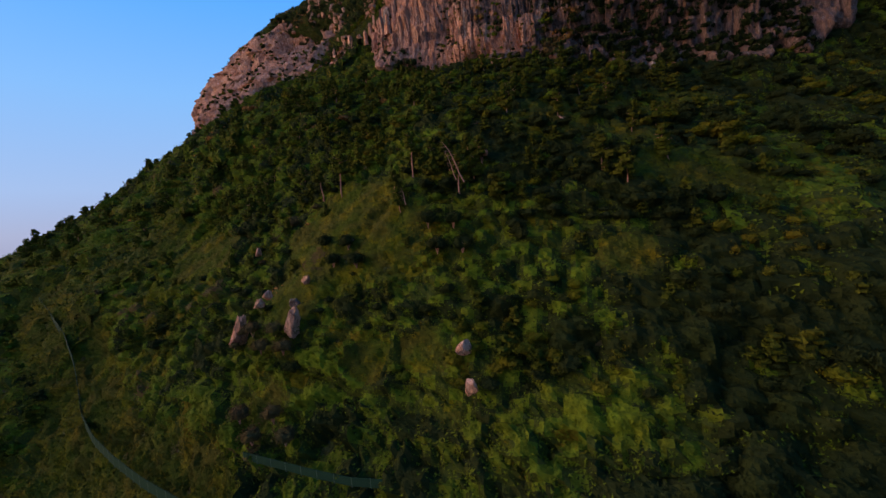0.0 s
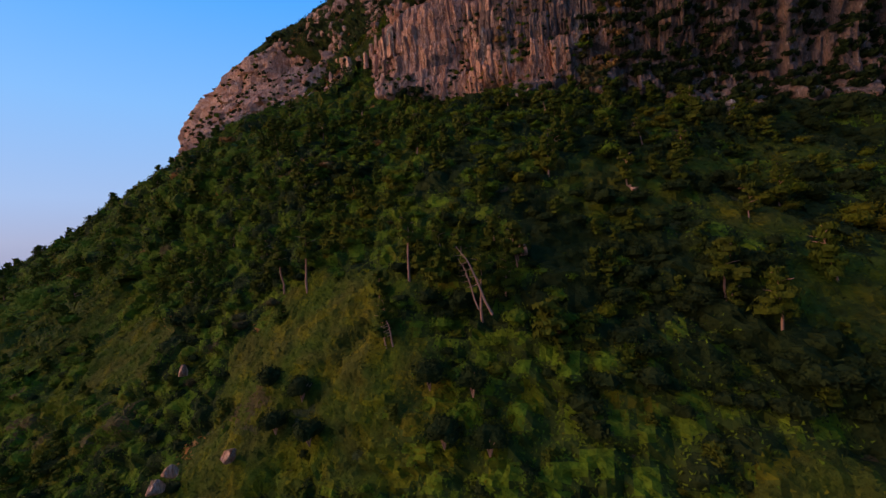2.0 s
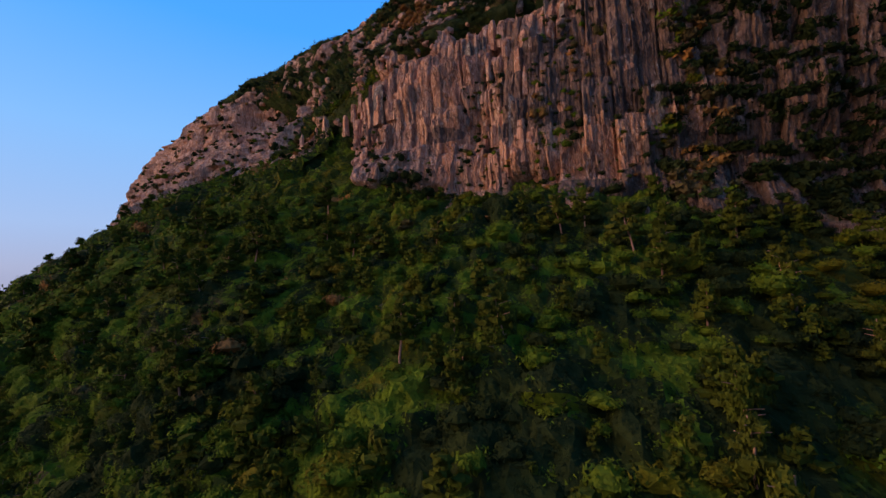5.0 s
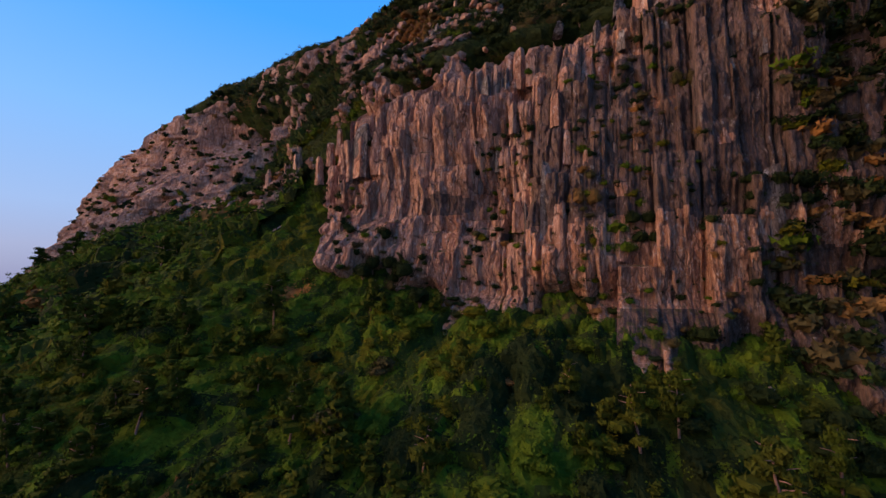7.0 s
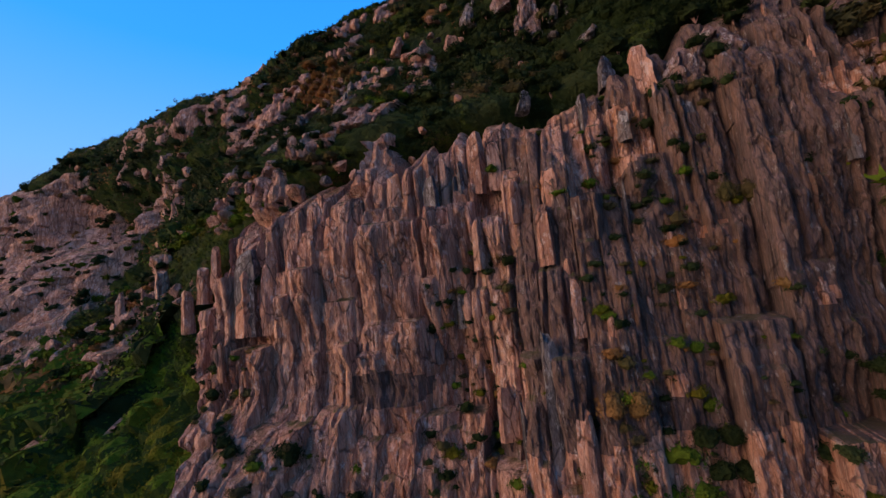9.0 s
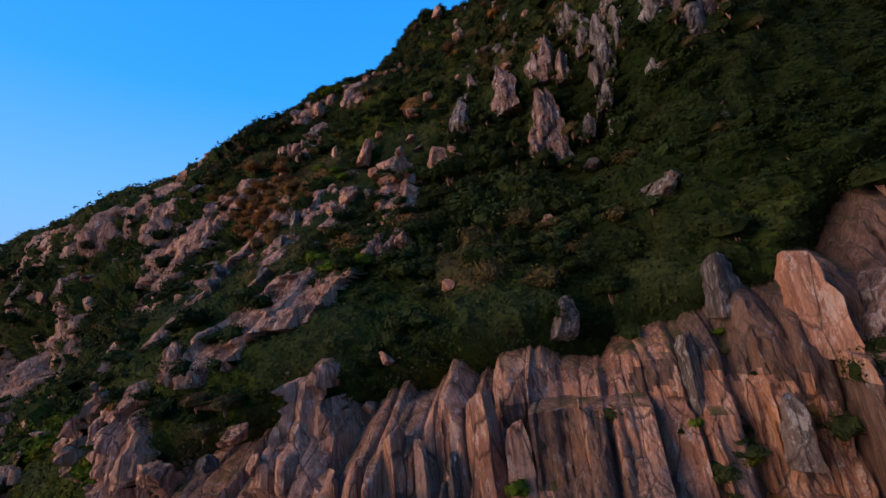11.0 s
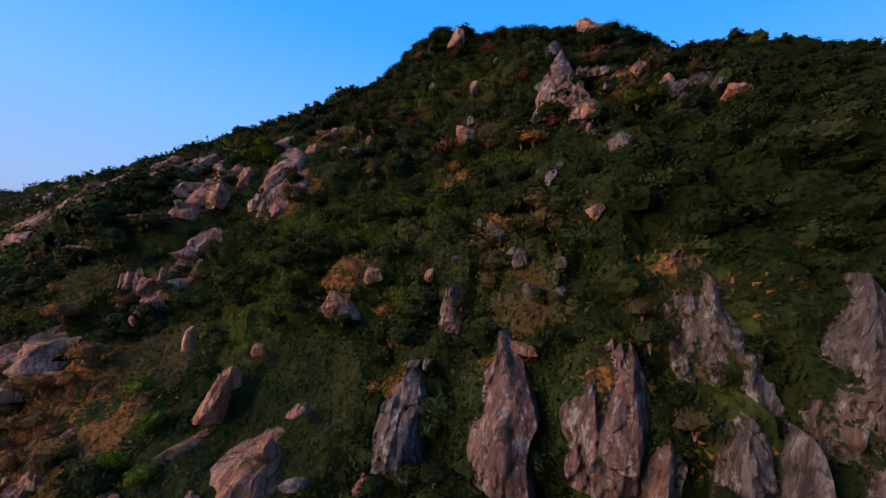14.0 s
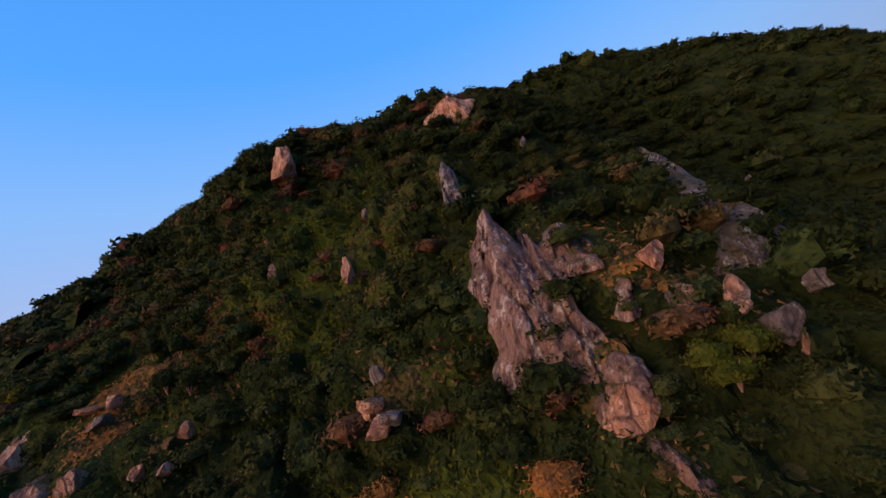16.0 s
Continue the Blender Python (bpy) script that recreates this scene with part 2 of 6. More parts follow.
profile(21, 338.6, 321.2, 308.9, 291.7, 265.9, 245.2, 224.1, 217.5, 219.3, 216.6, 214.7, 207.5, 200.5, 184.8, 164, 148.2, 137.5, 128.7, 119.7, 74.6, 0)
profile(24, 338.1, 321.5, 309.8, 295, 274.2, 252.9, 231.5, 222.1, 223, 219.5, 216.8, 208.6, 202.3, 191.3, 171.7, 155.7, 143.1, 130.6, 116.5, 73.1, 0)
profile(27, 337.3, 322.1, 311.3, 298.2, 281.1, 259.7, 237.4, 224.8, 223.9, 220.3, 216.4, 207.6, 204.1, 196.9, 181.3, 166.3, 151.6, 137.5, 122.8, 75.7, 0)
profile(30, 336.7, 324.2, 312.9, 296.2, 281.9, 264.2, 242.5, 228.4, 227.2, 222.3, 214.2, 202.3, 198.8, 192.4, 184.2, 171.5, 158.2, 141, 117.8, 71.8, 0)
profile(33, 337.1, 324.6, 311.5, 294.3, 281.8, 266.8, 243.7, 226.3, 221.8, 221.9, 216.5, 202.7, 195.5, 187.6, 181.7, 174, 160.9, 143.4, 116.6, 71, 0)
profile(36, 338.2, 325.8, 311.6, 293.9, 282.3, 271.1, 248.2, 232.9, 226.6, 225.1, 220.2, 204.4, 194.4, 184.5, 178.3, 171.9, 162.5, 140, 114.4, 70.9, 0)
profile(39, 338.8, 327.9, 313.7, 296.8, 284.7, 275.5, 256.2, 241.5, 230.3, 228.1, 222, 206.8, 195.9, 186.1, 178.2, 171.8, 166.6, 144.1, 116.3, 71.5, 0)
profile(42, 342.4, 331.6, 317.3, 299.8, 287.5, 279.7, 262.6, 247.5, 231.7, 227.6, 221.4, 207.9, 197.2, 187.8, 178.3, 169.2, 163.6, 144, 117.7, 72.3, 0)
profile(45, 357.1, 343.3, 328.3, 304.4, 291.6, 284.3, 269.8, 254.5, 235.1, 226.5, 218.9, 208.9, 201.1, 191.6, 181.8, 167.5, 157.6, 139.7, 117.8, 72.4, 0)
profile(48, 370.3, 353.6, 337.2, 308.6, 295.1, 287.5, 274.2, 258.9, 237.5, 225.9, 217.2, 209.8, 203.9, 193.3, 179.6, 167.4, 157.1, 138.8, 118, 72.2, 0)
profile(51, 397.2, 374.2, 352.8, 317.9, 302.2, 292.3, 279.4, 265.1, 243.8, 228.3, 217.4, 213.4, 207.4, 192.5, 181.3, 169.9, 157, 138.3, 118.7, 72.5, 0)
profile(54, 419.7, 392, 366.8, 326.5, 308, 295.3, 283.7, 271.4, 251.6, 233.2, 219.4, 217.8, 213.5, 194.7, 185.4, 171.8, 153.6, 135.9, 118.5, 72.6, 0)
profile(61, 434.8, 403.7, 374.3, 350.2, 325.2, 308.6, 290, 278.8, 268.1, 251.3, 232.4, 232.1, 225.1, 203.1, 187, 171.3, 154.7, 140.9, 128.1, 79.1, 0)
profile(68, 434.5, 402.8, 372.7, 358.7, 337.7, 324.4, 302.8, 289.5, 283.5, 272.8, 260.1, 254.3, 244.4, 216.2, 193.9, 173.5, 155.5, 140.5, 126, 78, 0)
profile(75, 433.7, 401.5, 371.2, 361.6, 343, 332.7, 311.9, 298.8, 294.6, 291.9, 287.7, 275.4, 254.3, 222.8, 200.6, 178.9, 158.9, 141.8, 125.4, 77.2, 0)
profile(85, 432.6, 400.4, 370.3, 362.2, 343.2, 333.2, 320.2, 311.2, 307.8, 311, 309.2, 292.1, 262.4, 229.7, 207.1, 185.1, 163.9, 145.2, 127.2, 78.6, 0)
profile(105, 431.5, 399.6, 369.7, 357.9, 332.2, 325.2, 321, 320.4, 325.8, 329.4, 324.3, 304.6, 273.9, 239.2, 216.3, 194.1, 172.5, 152.1, 132.1, 81, 0)
ANGLES, RADII = np.array(ANGLES, float), np.array(RADII, float)


def knots(g, v):
    v = np.clip(v, g[0], g[-1] - 1e-6)
    i = np.clip(np.searchsorted(g, v, side="right") - 1, 0, len(g) - 2)
    return i, (v - g[i]) / (g[i + 1] - g[i])


def radius(th, z):
    i, f = knots(ANGLES, th)
    j, g = knots(LEVELS, z)
    f = f * f * (3 - 2 * f) * 0.5 + f * 0.5
    return (RADII[i, j] * (1 - f) + RADII[i + 1, j] * f) * (1 - g) + (RADII[i, j + 1] * (1 - f) + RADII[i + 1, j + 1] * f) * g


def place(th, z, r):
    a = np.radians(th)
    return np.stack([AXIS[0] - r * np.sin(a), AXIS[1] - r * np.cos(a), z + 0 * r], -1)


# the foot and the rim of the two cliffs, by direction
def main_foot(th):
    return np.interp(th, [-4, 0, 5, 10, 17, 21, 25, 30, 34, 37, 39, 42, 44], [186, 180, 174, 172, 175, 181, 185, 185, 187, 194, 196, 206, 216])


def main_rim(th):
    return np.interp(th, [-4, 20, 24, 26, 27.5, 30, 33, 36, 38, 40.5, 42, 44], [232, 245, 242, 240, 235, 234, 232, 230, 228, 223, 219, 215])


def west_foot(th):
    return np.interp(th, [43, 46, 50, 55, 62, 68, 72, 80], [210, 206, 206, 203, 199, 195, 190, 184])


def west_rim(th):
    return np.interp(th, [43, 46, 50, 55, 60, 66, 74, 80], [214, 220, 224, 232, 244, 253, 252, 240])


def soft(v, lo, hi):
    x = np.clip((v - lo) / (hi - lo), 0, 1)
    return x * x * (3 - 2 * x)


def on_main(th, z, edge=3.0):
    return soft(z, main_foot(th) - edge, main_foot(th) + edge) * (1 - soft(z, main_rim(th) - edge, main_rim(th) + edge)) * soft(th, -4, -1) * (1 - soft(th, 41.5, 43))


def on_west(th, z, edge=3.0):
    return soft(z, west_foot(th) - edge, west_foot(th) + edge) * (1 - soft(z, west_rim(th) - edge, west_rim(th) + edge)) * soft(th, 43, 46) * (1 - soft(th, 80, 84)) * (0.25 + 0.75 * soft(th, 52, 57))


def ground_radius(th, z):
    """Bare ground: the plan less the height of the growth, with humps and gullies; drawn in behind the cliffs."""
    r = radius(th, z)
    p = place(th, z, r)
    cliff = np.maximum(on_main(th, z), on_west(th, z))
    r = r + (1.6 * fbm(p / 17, 4, 3) + 0.45 * fbm(p / 3, 3, 9)) * (1 - 0.6 * cliff)
    return r - 2.3 * (1 - cliff) - 6.5 * cliff


def link(name, verts, faces, mats, smooth=True, slots=None, parent=None):
    me = bpy.data.meshes.new(name)
    verts, faces = np.asarray(verts, np.float32), np.asarray(faces, np.int32)
    k = faces.shape[1]
    me.vertices.add(len(verts))
    me.vertices.foreach_set("co", verts.ravel())
    me.loops.add(faces.size)
    me.loops.foreach_set("vertex_index", faces.ravel())
    me.polygons.add(len(faces))
    me.polygons.foreach_set("loop_start", np.arange(0, faces.size, k, dtype=np.int32))
    me.polygons.foreach_set("loop_total", np.full(len(faces), k, np.int32))
    for m in mats:
        me.materials.append(m)
    if slots is not None:
        me.polygons.foreach_set("material_index", np.asarray(slots, np.int32))
    me.polygons.foreach_set("use_smooth", np.full(len(faces), smooth))
    me.update(calc_edges=True)
    me.validate()
    ob = new(name, me)
    ob.parent = parent
    return ob


def grid_faces(rows, cols, wrap=False):
    a = np.arange(rows - 1)[:, None] * cols
    b = np.arange(cols if wrap else cols - 1)[None, :]
    n = (b + 1) % cols
    return np.stack([a + b, a + n, a + cols + n, a + cols + b], -1).reshape(-1, 4)


# ---- ground: the mountain and the plain round it, one sheet to the horizon ----
def build_ground():
    th = np.concatenate([np.arange(-40, 5, 1.5), np.arange(5, 82, 0.42), np.arange(82, 320, 3.0)])
    z = np.concatenate([np.arange(80, 338, 1.8), np.arange(338, 346.1, 1.0)])
    T, Z = np.meshgrid(th, z)
    W = np.where(T > 105, 105 - (T - 105) * 145 / 215, T)
    R = np.maximum(ground_radius(W, Z), 0.5)
    P = place(T, Z, R)
    rings = [(0.0, 80.0, 1.0), (60, 42, 0.7), (130, 22, 0.4), (400, 18, 0.0), (1200, 16, 0.0), (4500, 14, 0.0)]
    outer = []
    for add, h, keep in reversed(rings[1:]):
        outer.append(place(th, np.full(len(th), h), keep * R[0] + (1 - keep) * 345 + add))
    V = np.concatenate([np.array(outer), P], 0)
    F = grid_faces(V.shape[0], len(th), True)
    low = np.repeat(np.arange(V.shape[0] - 1) < 4, len(th))
    ob = link("ground", V.reshape(-1, 3), F, [UNDER, PLAIN], True, low.astype(int))
    return tagged(ob, "steep mountain slope of dark soil and undergrowth above a wide plain", "ground", kind="structure")


build_ground()


# ---- cliffs of upright columns ----
def column_relief(u, z, width, seed, depth, tall):
    """Columns side by side: each stands forward or back by steps, with a groove between neighbours."""
    u = u + 0.35 * width * fbm(np.stack([u / 9, z / 11, u * 0], -1), 2, seed + 5)
    k = np.floor(u / width).astype(np.int64)
    best, second, who, lean = np.full(u.shape, 9e9), np.full(u.shape, 9e9), k.copy(), np.zeros(u.shape)
    for d in (-1, 0, 1):
        c = (k + d + 0.5 + 0.42 * lattice(k + d, k * 0, k * 0, seed)) * width
        dist = np.abs(u - c)
        nearer = dist < best
        second = np.where(nearer, best, np.minimum(second, dist))
        lean = np.where(nearer, u - c, lean)
        who, best = np.where(nearer, k + d, who), np.where(nearer, dist, best)
    high = tall * (1 + 0.6 * lattice(who, who * 0 + 7, who * 0, seed))
    seg = np.floor(z / high + lattice(who, who * 0 + 3, who * 0, seed) * 4).astype(np.int64)
    off = lattice(who, seg, who * 0 + 11, seed)
    tilt = 0.55 * lattice(who, seg, who * 0 + 5, seed)
    edge = (second - best) / 2
    round_ = 1 - np.clip(edge / (0.45 * width), 0, 1)
    return depth * off + tilt * lean - 0.16 * width * round_**4 - 0.3 * depth * np.exp(-((edge / 0.13) ** 2))


def cell_relief(u, z, wide, high, seed, depth, tilt, groove):
    """Upright broken blocks: each stands forward or back and is turned a little; a joint between neighbours."""
    x, y = u / wide, z / high
    i, j = np.floor(x).astype(np.int64), np.floor(y).astype(np.int64)
    best, second = np.full(u.shape, 9e9), np.full(u.shape, 9e9)
    off, turn, lean = np.zeros(u.shape), np.zeros(u.shape), np.zeros(u.shape)
    for a in (-1, 0, 1):
        for b in (-1, 0, 1):
            p, q = i + a, j + b
            cx, cy = p + 0.5 + 0.42 * lattice(p, q, p * 0, seed), q + 0.5 + 0.45 * lattice(p, q, p * 0 + 1, seed)
            d = np.hypot(x - cx, 0.75 * (y - cy))
            near = d < best
            second = np.where(near, best, np.minimum(second, d))
            best = np.where(near, d, best)
            off = np.where(near, lattice(p, q, p * 0 + 2, seed), off)
            turn = np.where(near, lattice(p, q, p * 0 + 3, seed) * (x - cx), turn)
            lean = np.where(near, lattice(p, q, p * 0 + 4, seed) * (y - cy), lean)
    return depth * off + tilt * wide * turn + 0.12 * high * tilt * lean - groove * np.exp(-(((second - best) / 0.06) ** 2))


def pillars(u, z, width, tall, seed, depth, batter, tilt):
    """Upright columns side by side: each stands plumb up to a joint, then steps back; a narrow groove between neighbours."""
    u = u + 0.2 * width * fbm(np.stack([u / 9, z / 45, u * 0], -1), 2, seed + 5)
    k = np.floor(u / width).astype(np.int64)
    best, second, who, lean = np.full(u.shape, 9e9), np.full(u.shape, 9e9), k.copy(), np.zeros(u.shape)
    for d in (-1, 0, 1):
        c = (k + d + 0.5 + 0.42 * lattice(k + d, k * 0, k * 0, seed)) * width
        dist = np.abs(u - c)
        nearer = dist < best
        second = np.where(nearer, best, np.minimum(second, dist))
        lean = np.where(nearer, u - c, lean)
        who, best = np.where(nearer, k + d, who), np.where(nearer, dist, best)
    high = tall * (1 + 0.55 * lattice(who, who * 0 + 7, who * 0, seed))
    rise = z / high + 5 * lattice(who, who * 0 + 3, who * 0, seed)
    seg = np.floor(rise).astype(np.int64)
    high_part = rise - seg
    turn = tilt * lattice(who, seg // 2, who * 0 + 5, seed)
    edge = (second - best) / 2
    return depth * lattice(who, who * 0 + 11, who * 0, seed) + batter * high * (high_part - 0.5) + turn * lean - 0.35 * depth * np.exp(-((edge / (0.05 * width + 0.05)) ** 2)) - 0.4 * depth * soft(high_part, 0.93, 1.0)


def seams(th, z):
    """1 in the deep upright clefts of the main cliff, where growth holds."""
    u = np.radians(th) * 228
    return 1 - soft(np.abs(fbm(np.stack([u / 6.5, z / 38, u * 0], -1), 3, 57)), 0.02, 0.13)


def ragged(th, z, west):
    """How far growth bites into a cliff's edges, in metres of height."""
    u = np.radians(th) * 228
    if west:
        return 11 * fbm(np.stack([u / 9, z / 16, u * 0], -1), 3, 49)
    return 4.5 * fbm(np.stack([u / 7, z / 30, u * 0], -1), 3, 29)


def cliff_surface(th, z, mask, width, seed, depth):
    r = radius(th, z)
    p = place(th, z, r)
    u = np.radians(th) * 228
    edge = ragged(th, z, mask is on_west)
    r = r + 1.7 * fbm(p / 14, 3, seed)
    if mask is on_west:
        r = r + 2.3 + column_relief(u, z, 8.0, seed + 1, 1.6, 14) + cell_relief(u, z, 3.2, 6.0, seed + 2, 1.3, 0.5, 0.5) + cell_relief(u, z, 1.5, 2.6, seed + 6, 0.6, 0.5, 0.3)
        return r + 0.5 * fbm(p / 1.6, 3, seed + 4, 0.6) - (1 - mask(th, z + edge, 3.0)) * 6.0
    blocky = soft(th, 26, 34) * soft(z + 3 * fbm(p / 9, 2, 44), 203, 214)
    split = soft(fbm(p / 10, 2, seed + 9), -0.45, 0.35)
    r = r + pillars(u, z, 5.4, 24, seed + 1, 0.75, 0.10, 0.22) + (0.75 + 0.5 * blocky) * pillars(u, z, 1.9, 14, seed + 2, 0.5, 0.07, 0.3)
    r = r + (1 - 0.4 * blocky) * pillars(u, z, 0.8, 6, seed + 3, 0.2, 0.05, 0.35) + (0.3 + 0.7 * split) * (1 - 0.5 * blocky) * cell_relief(u, z, 0.5, 1.3, seed + 8, 0.13, 0.35, 0.07)
    r = r + 0.22 * fbm(p * np.array([1.3, 1.3, 0.6]), 4, seed + 4, 0.65) - 0.9 * seams(th, z)
    return r - (1 - mask(th, z + edge, 3.0)) * 6.0


def build_cliff(name, th, z, mask, width, seed, depth, label):
    T, Z = np.meshgrid(th, z)
    V = place(T, Z, cliff_surface(T, Z, mask, width, seed, depth))
    # faces east of a ragged line get shade painted in as the darker rock
    east_shade = (T + 9 * fbm(V / 12, 3, 88) < 27.5)[:-1, :-1].reshape(-1)
    ob = link(name, V.reshape(-1, 3), grid_faces(len(z), len(th)), [ROCK, SHADE_ROCK], False, east_shade.astype(int))
    return tagged(ob, label, "cliff", kind="structure")


CLIFF = build_cliff("cliff_main", np.concatenate([np.arange(-4, 14, 0.2), np.arange(14, 43.2, 0.038)]), np.arange(165, 262, 0.36), on_main, 1.0, 21, 0.85, "tall reddish cliff of upright jointed rock columns")
build_cliff("cliff_west", np.arange(43, 84, 0.125), np.arange(186, 260, 0.7), on_west, 2.3, 41, 2.2, "pale pink blocky rock cliff at the shoulder of the mountain")


def build_outcrop(name, th0, th1, z0, z1, step_m, seed, share, proud, tall, mats, label):
    """Ribs and faces of bare rock that stand out of the slope's cover here and there."""
    arc = math.radians(1) * float(radius(np.array([(th0 + th1) / 2]), np.array([(z0 + z1) / 2]))[0])
    th, z = np.arange(th0, th1, step_m / arc), np.arange(z0, z1, step_m * 1.1)
    T, Z = np.meshgrid(th, z)
    U = T * arc
    r = radius(T, Z)
    p = place(T, Z, r)
    n = fbm(np.stack([U / 5.5, Z / tall, U * 0], -1), 3, seed) + 0.35 * fbm(p / 2.0, 2, seed + 1)
    edge = np.minimum(soft(T, th0, th0 + 2.0) * (1 - soft(T, th1 - 2.0, th1)), soft(Z, z0, z0 + 4) * (1 - soft(Z, z1 - 4, z1)))
    out = soft(n, share - 0.22, share + 0.12) * edge
    r = r - 3.2 + out * (3.0 + proud) + out * (column_relief(U, Z, 2.4, seed + 2, 0.8, 7) + 0.7 * column_relief(U, Z, 0.9, seed + 3, 0.6, 4) + 0.25 * fbm(p * 1.3, 3, seed + 4))
    V = place(T, Z, r)
    grey = (fbm(p / 6, 2, seed + 5) > 0.0)[:-1, :-1].reshape(-1)
    show = (out[:-1, :-1] > 0.06).reshape(-1)
    ob = link(name, V.reshape(-1, 3), grid_faces(len(z), len(th))[show], mats, False, grey[show].astype(int))
    return tagged(ob, label, "outcrop", kind="structure")


# ---- growth ----


def unit(v):
    return v / np.maximum(np.linalg.norm(v, axis=-1, keepdims=True), 1e-9)


def leaf_cards(centres, normals, size, r, spread=0.75):
    """Pointed leaves, tilted off the surface they sit on; three corners each."""
    n = len(centres)
    d = unit(normals + spread * r.normal(size=(n, 3)))
    a = unit(np.cross(d, r.normal(size=(n, 3))))
    b = np.cross(d, a)
    s = size * r.uniform(0.65, 1.35, (n, 1))
    return np.stack([centres + a * s * 1.25, centres - a * s * 0.7 + b * s * 0.52, centres - a * s * 0.7 - b * s * 0.52], 1).reshape(-1, 3)


def cube_ball(k):
    """A ball made from a cube with k x k faces a side, as triangles; three corners each."""
    g = np.linspace(-1, 1, k + 1)
    quads = []
    for axis in range(3):
        for sign in (-1, 1):
            for i in range(k):
                for j in range(k):
                    c = [(g[i], g[j]), (g[i + 1], g[j]), (g[i + 1], g[j + 1]), (g[i], g[j + 1])]
                    q = np.insert(np.array(c), axis, sign, axis=1)
                    quads.append(q if sign * (1 if axis != 1 else -1) > 0 else q[::-1])
    return unit(np.array(quads)[:, [0, 1, 2, 0, 2, 3]].reshape(-1, 3))


def crown(seed, lobes, cards, size, pads=False, core=2):
    """A crown about one unit in radius: leafy lobes with gaps between, on a dark heart. Returns triangles, three corners each."""
    r = np.random.default_rng(seed)
    out, balls = [], []
    for k in range(lobes):
        if pads:
            h = (k + 0.5) / lobes
            a, q = r.uniform(0, 6.283), (1.0 - 0.7 * h) * r.uniform(0.1, 0.62)
            c, rad = np.array([q * math.cos(a), q * math.sin(a), 0.05 + 0.92 * h]), np.array([0.38, 0.38, 0.085]) * r.uniform(0.75, 1.25) * (1.15 - 0.5 * h)
        else:
            d = unit(r.normal(size=3) * np.array([1, 1, 0.8]))
            d[2] = abs(d[2]) * 1.1 - 0.25
            c, rad = np.array([0, 0, 0.3]) + d * np.array([0.66, 0.66, 0.5]) * r.uniform(0.55, 1.0), np.array([0.33, 0.33, 0.25]) * r.uniform(0.65, 1.35)
        balls.append((c, rad))
        n = unit(r.normal(size=(cards, 3)) + np.array([0, 0, 0.45]))
        p = c + n * rad * r.uniform(0.72, 1.08, (cards, 1))
        out.append(leaf_cards(p, n, size, r, 0.42))
    heart = cube_ball(core)
    if pads:
        for c, rad in balls:
            out.append(cube_ball(1) * rad * 0.9 + c)
    else:
        reach = np.full(len(heart), 0.35)
        for c, rad in balls:
            along = heart @ (c - np.array([0, 0, 0.3]))
            side = np.linalg.norm((c - np.array([0, 0, 0.3])) - heart * along[:, None], axis=1)
            reach = np.where((side < rad[0]) & (along > 0), np.maximum(reach, along + 0.55 * np.sqrt(np.maximum(rad[0]**2 - side**2, 0))), reach)
        out.append(heart * reach[:, None] * 0.85 + np.array([0, 0, 0.3]))
    return np.concatenate(out)


CROWNS = {
    "near": [crown(100 + i, 24, 36, 0.062, core=3) for i in range(7)],
    "mid": [crown(200 + i, 16, 20, 0.085) for i in range(8)],
    "far": [crown(300 + i, 8, 12, 0.19) for i in range(7)],
    "pine": [crown(400 + i, 16, 34, 0.07, pads=True) for i in range(5)],
    "pine_far": [crown(500 + i, 8, 14, 0.12, pads=True) for i in range(5)],
}


def outward(p):
    d = np.asarray(p)[..., :2] - AXIS
    d = d / np.linalg.norm(d, axis=-1, keepdims=True)
    return np.concatenate([d, np.zeros_like(d[..., :1])], -1)


class Growth:
    """Plants gathered into one mesh: pointed leaves, with one leaf material a plant."""

    def __init__(self):
        self.v, self.s = [], []

    def add(self, leaves, p, wide, high, turn, slot, tilt=(0, 0)):
        c, s = math.cos(turn), math.sin(turn)
        v = leaves * np.array([wide, wide, high])
        v = np.stack([v[:, 0] * c - v[:, 1] * s + v[:, 2] * tilt[0], v[:, 0] * s + v[:, 1] * c + v[:, 2] * tilt[1], v[:, 2]], -1) + p
        self.v.append(v)
        self.s.append(np.full(len(v) // 3, slot))

    def done(self, name, label):
        v = np.concatenate(self.v)
        ob = link(name, v, np.arange(len(v)).reshape(-1, 3), list(LEAF.values()), False, np.concatenate(self.s))
        return tagged(ob, label, "shrubs", kind="stuff")


SLOT = {k: i for i, k in enumerate(LEAF)}


def scatter(th0, th1, z0, z1, spacing, seed):
    """Random places on the slope, evenly by area."""
    r = np.random.default_rng(seed)
    zs = np.linspace(z0, z1, 60)
    mid = radius(np.full(60, (th0 + th1) / 2), zs)
    run = np.hypot(np.gradient(mid), np.gradient(zs))
    area = run.sum() * np.radians(th1 - th0) * mid.mean()
    n = int(area / spacing**2)
    cum = np.cumsum(run * mid)
    z = np.interp(r.uniform(0, cum[-1], n), cum, zs)
    return r.uniform(th0, th1, n), z, r


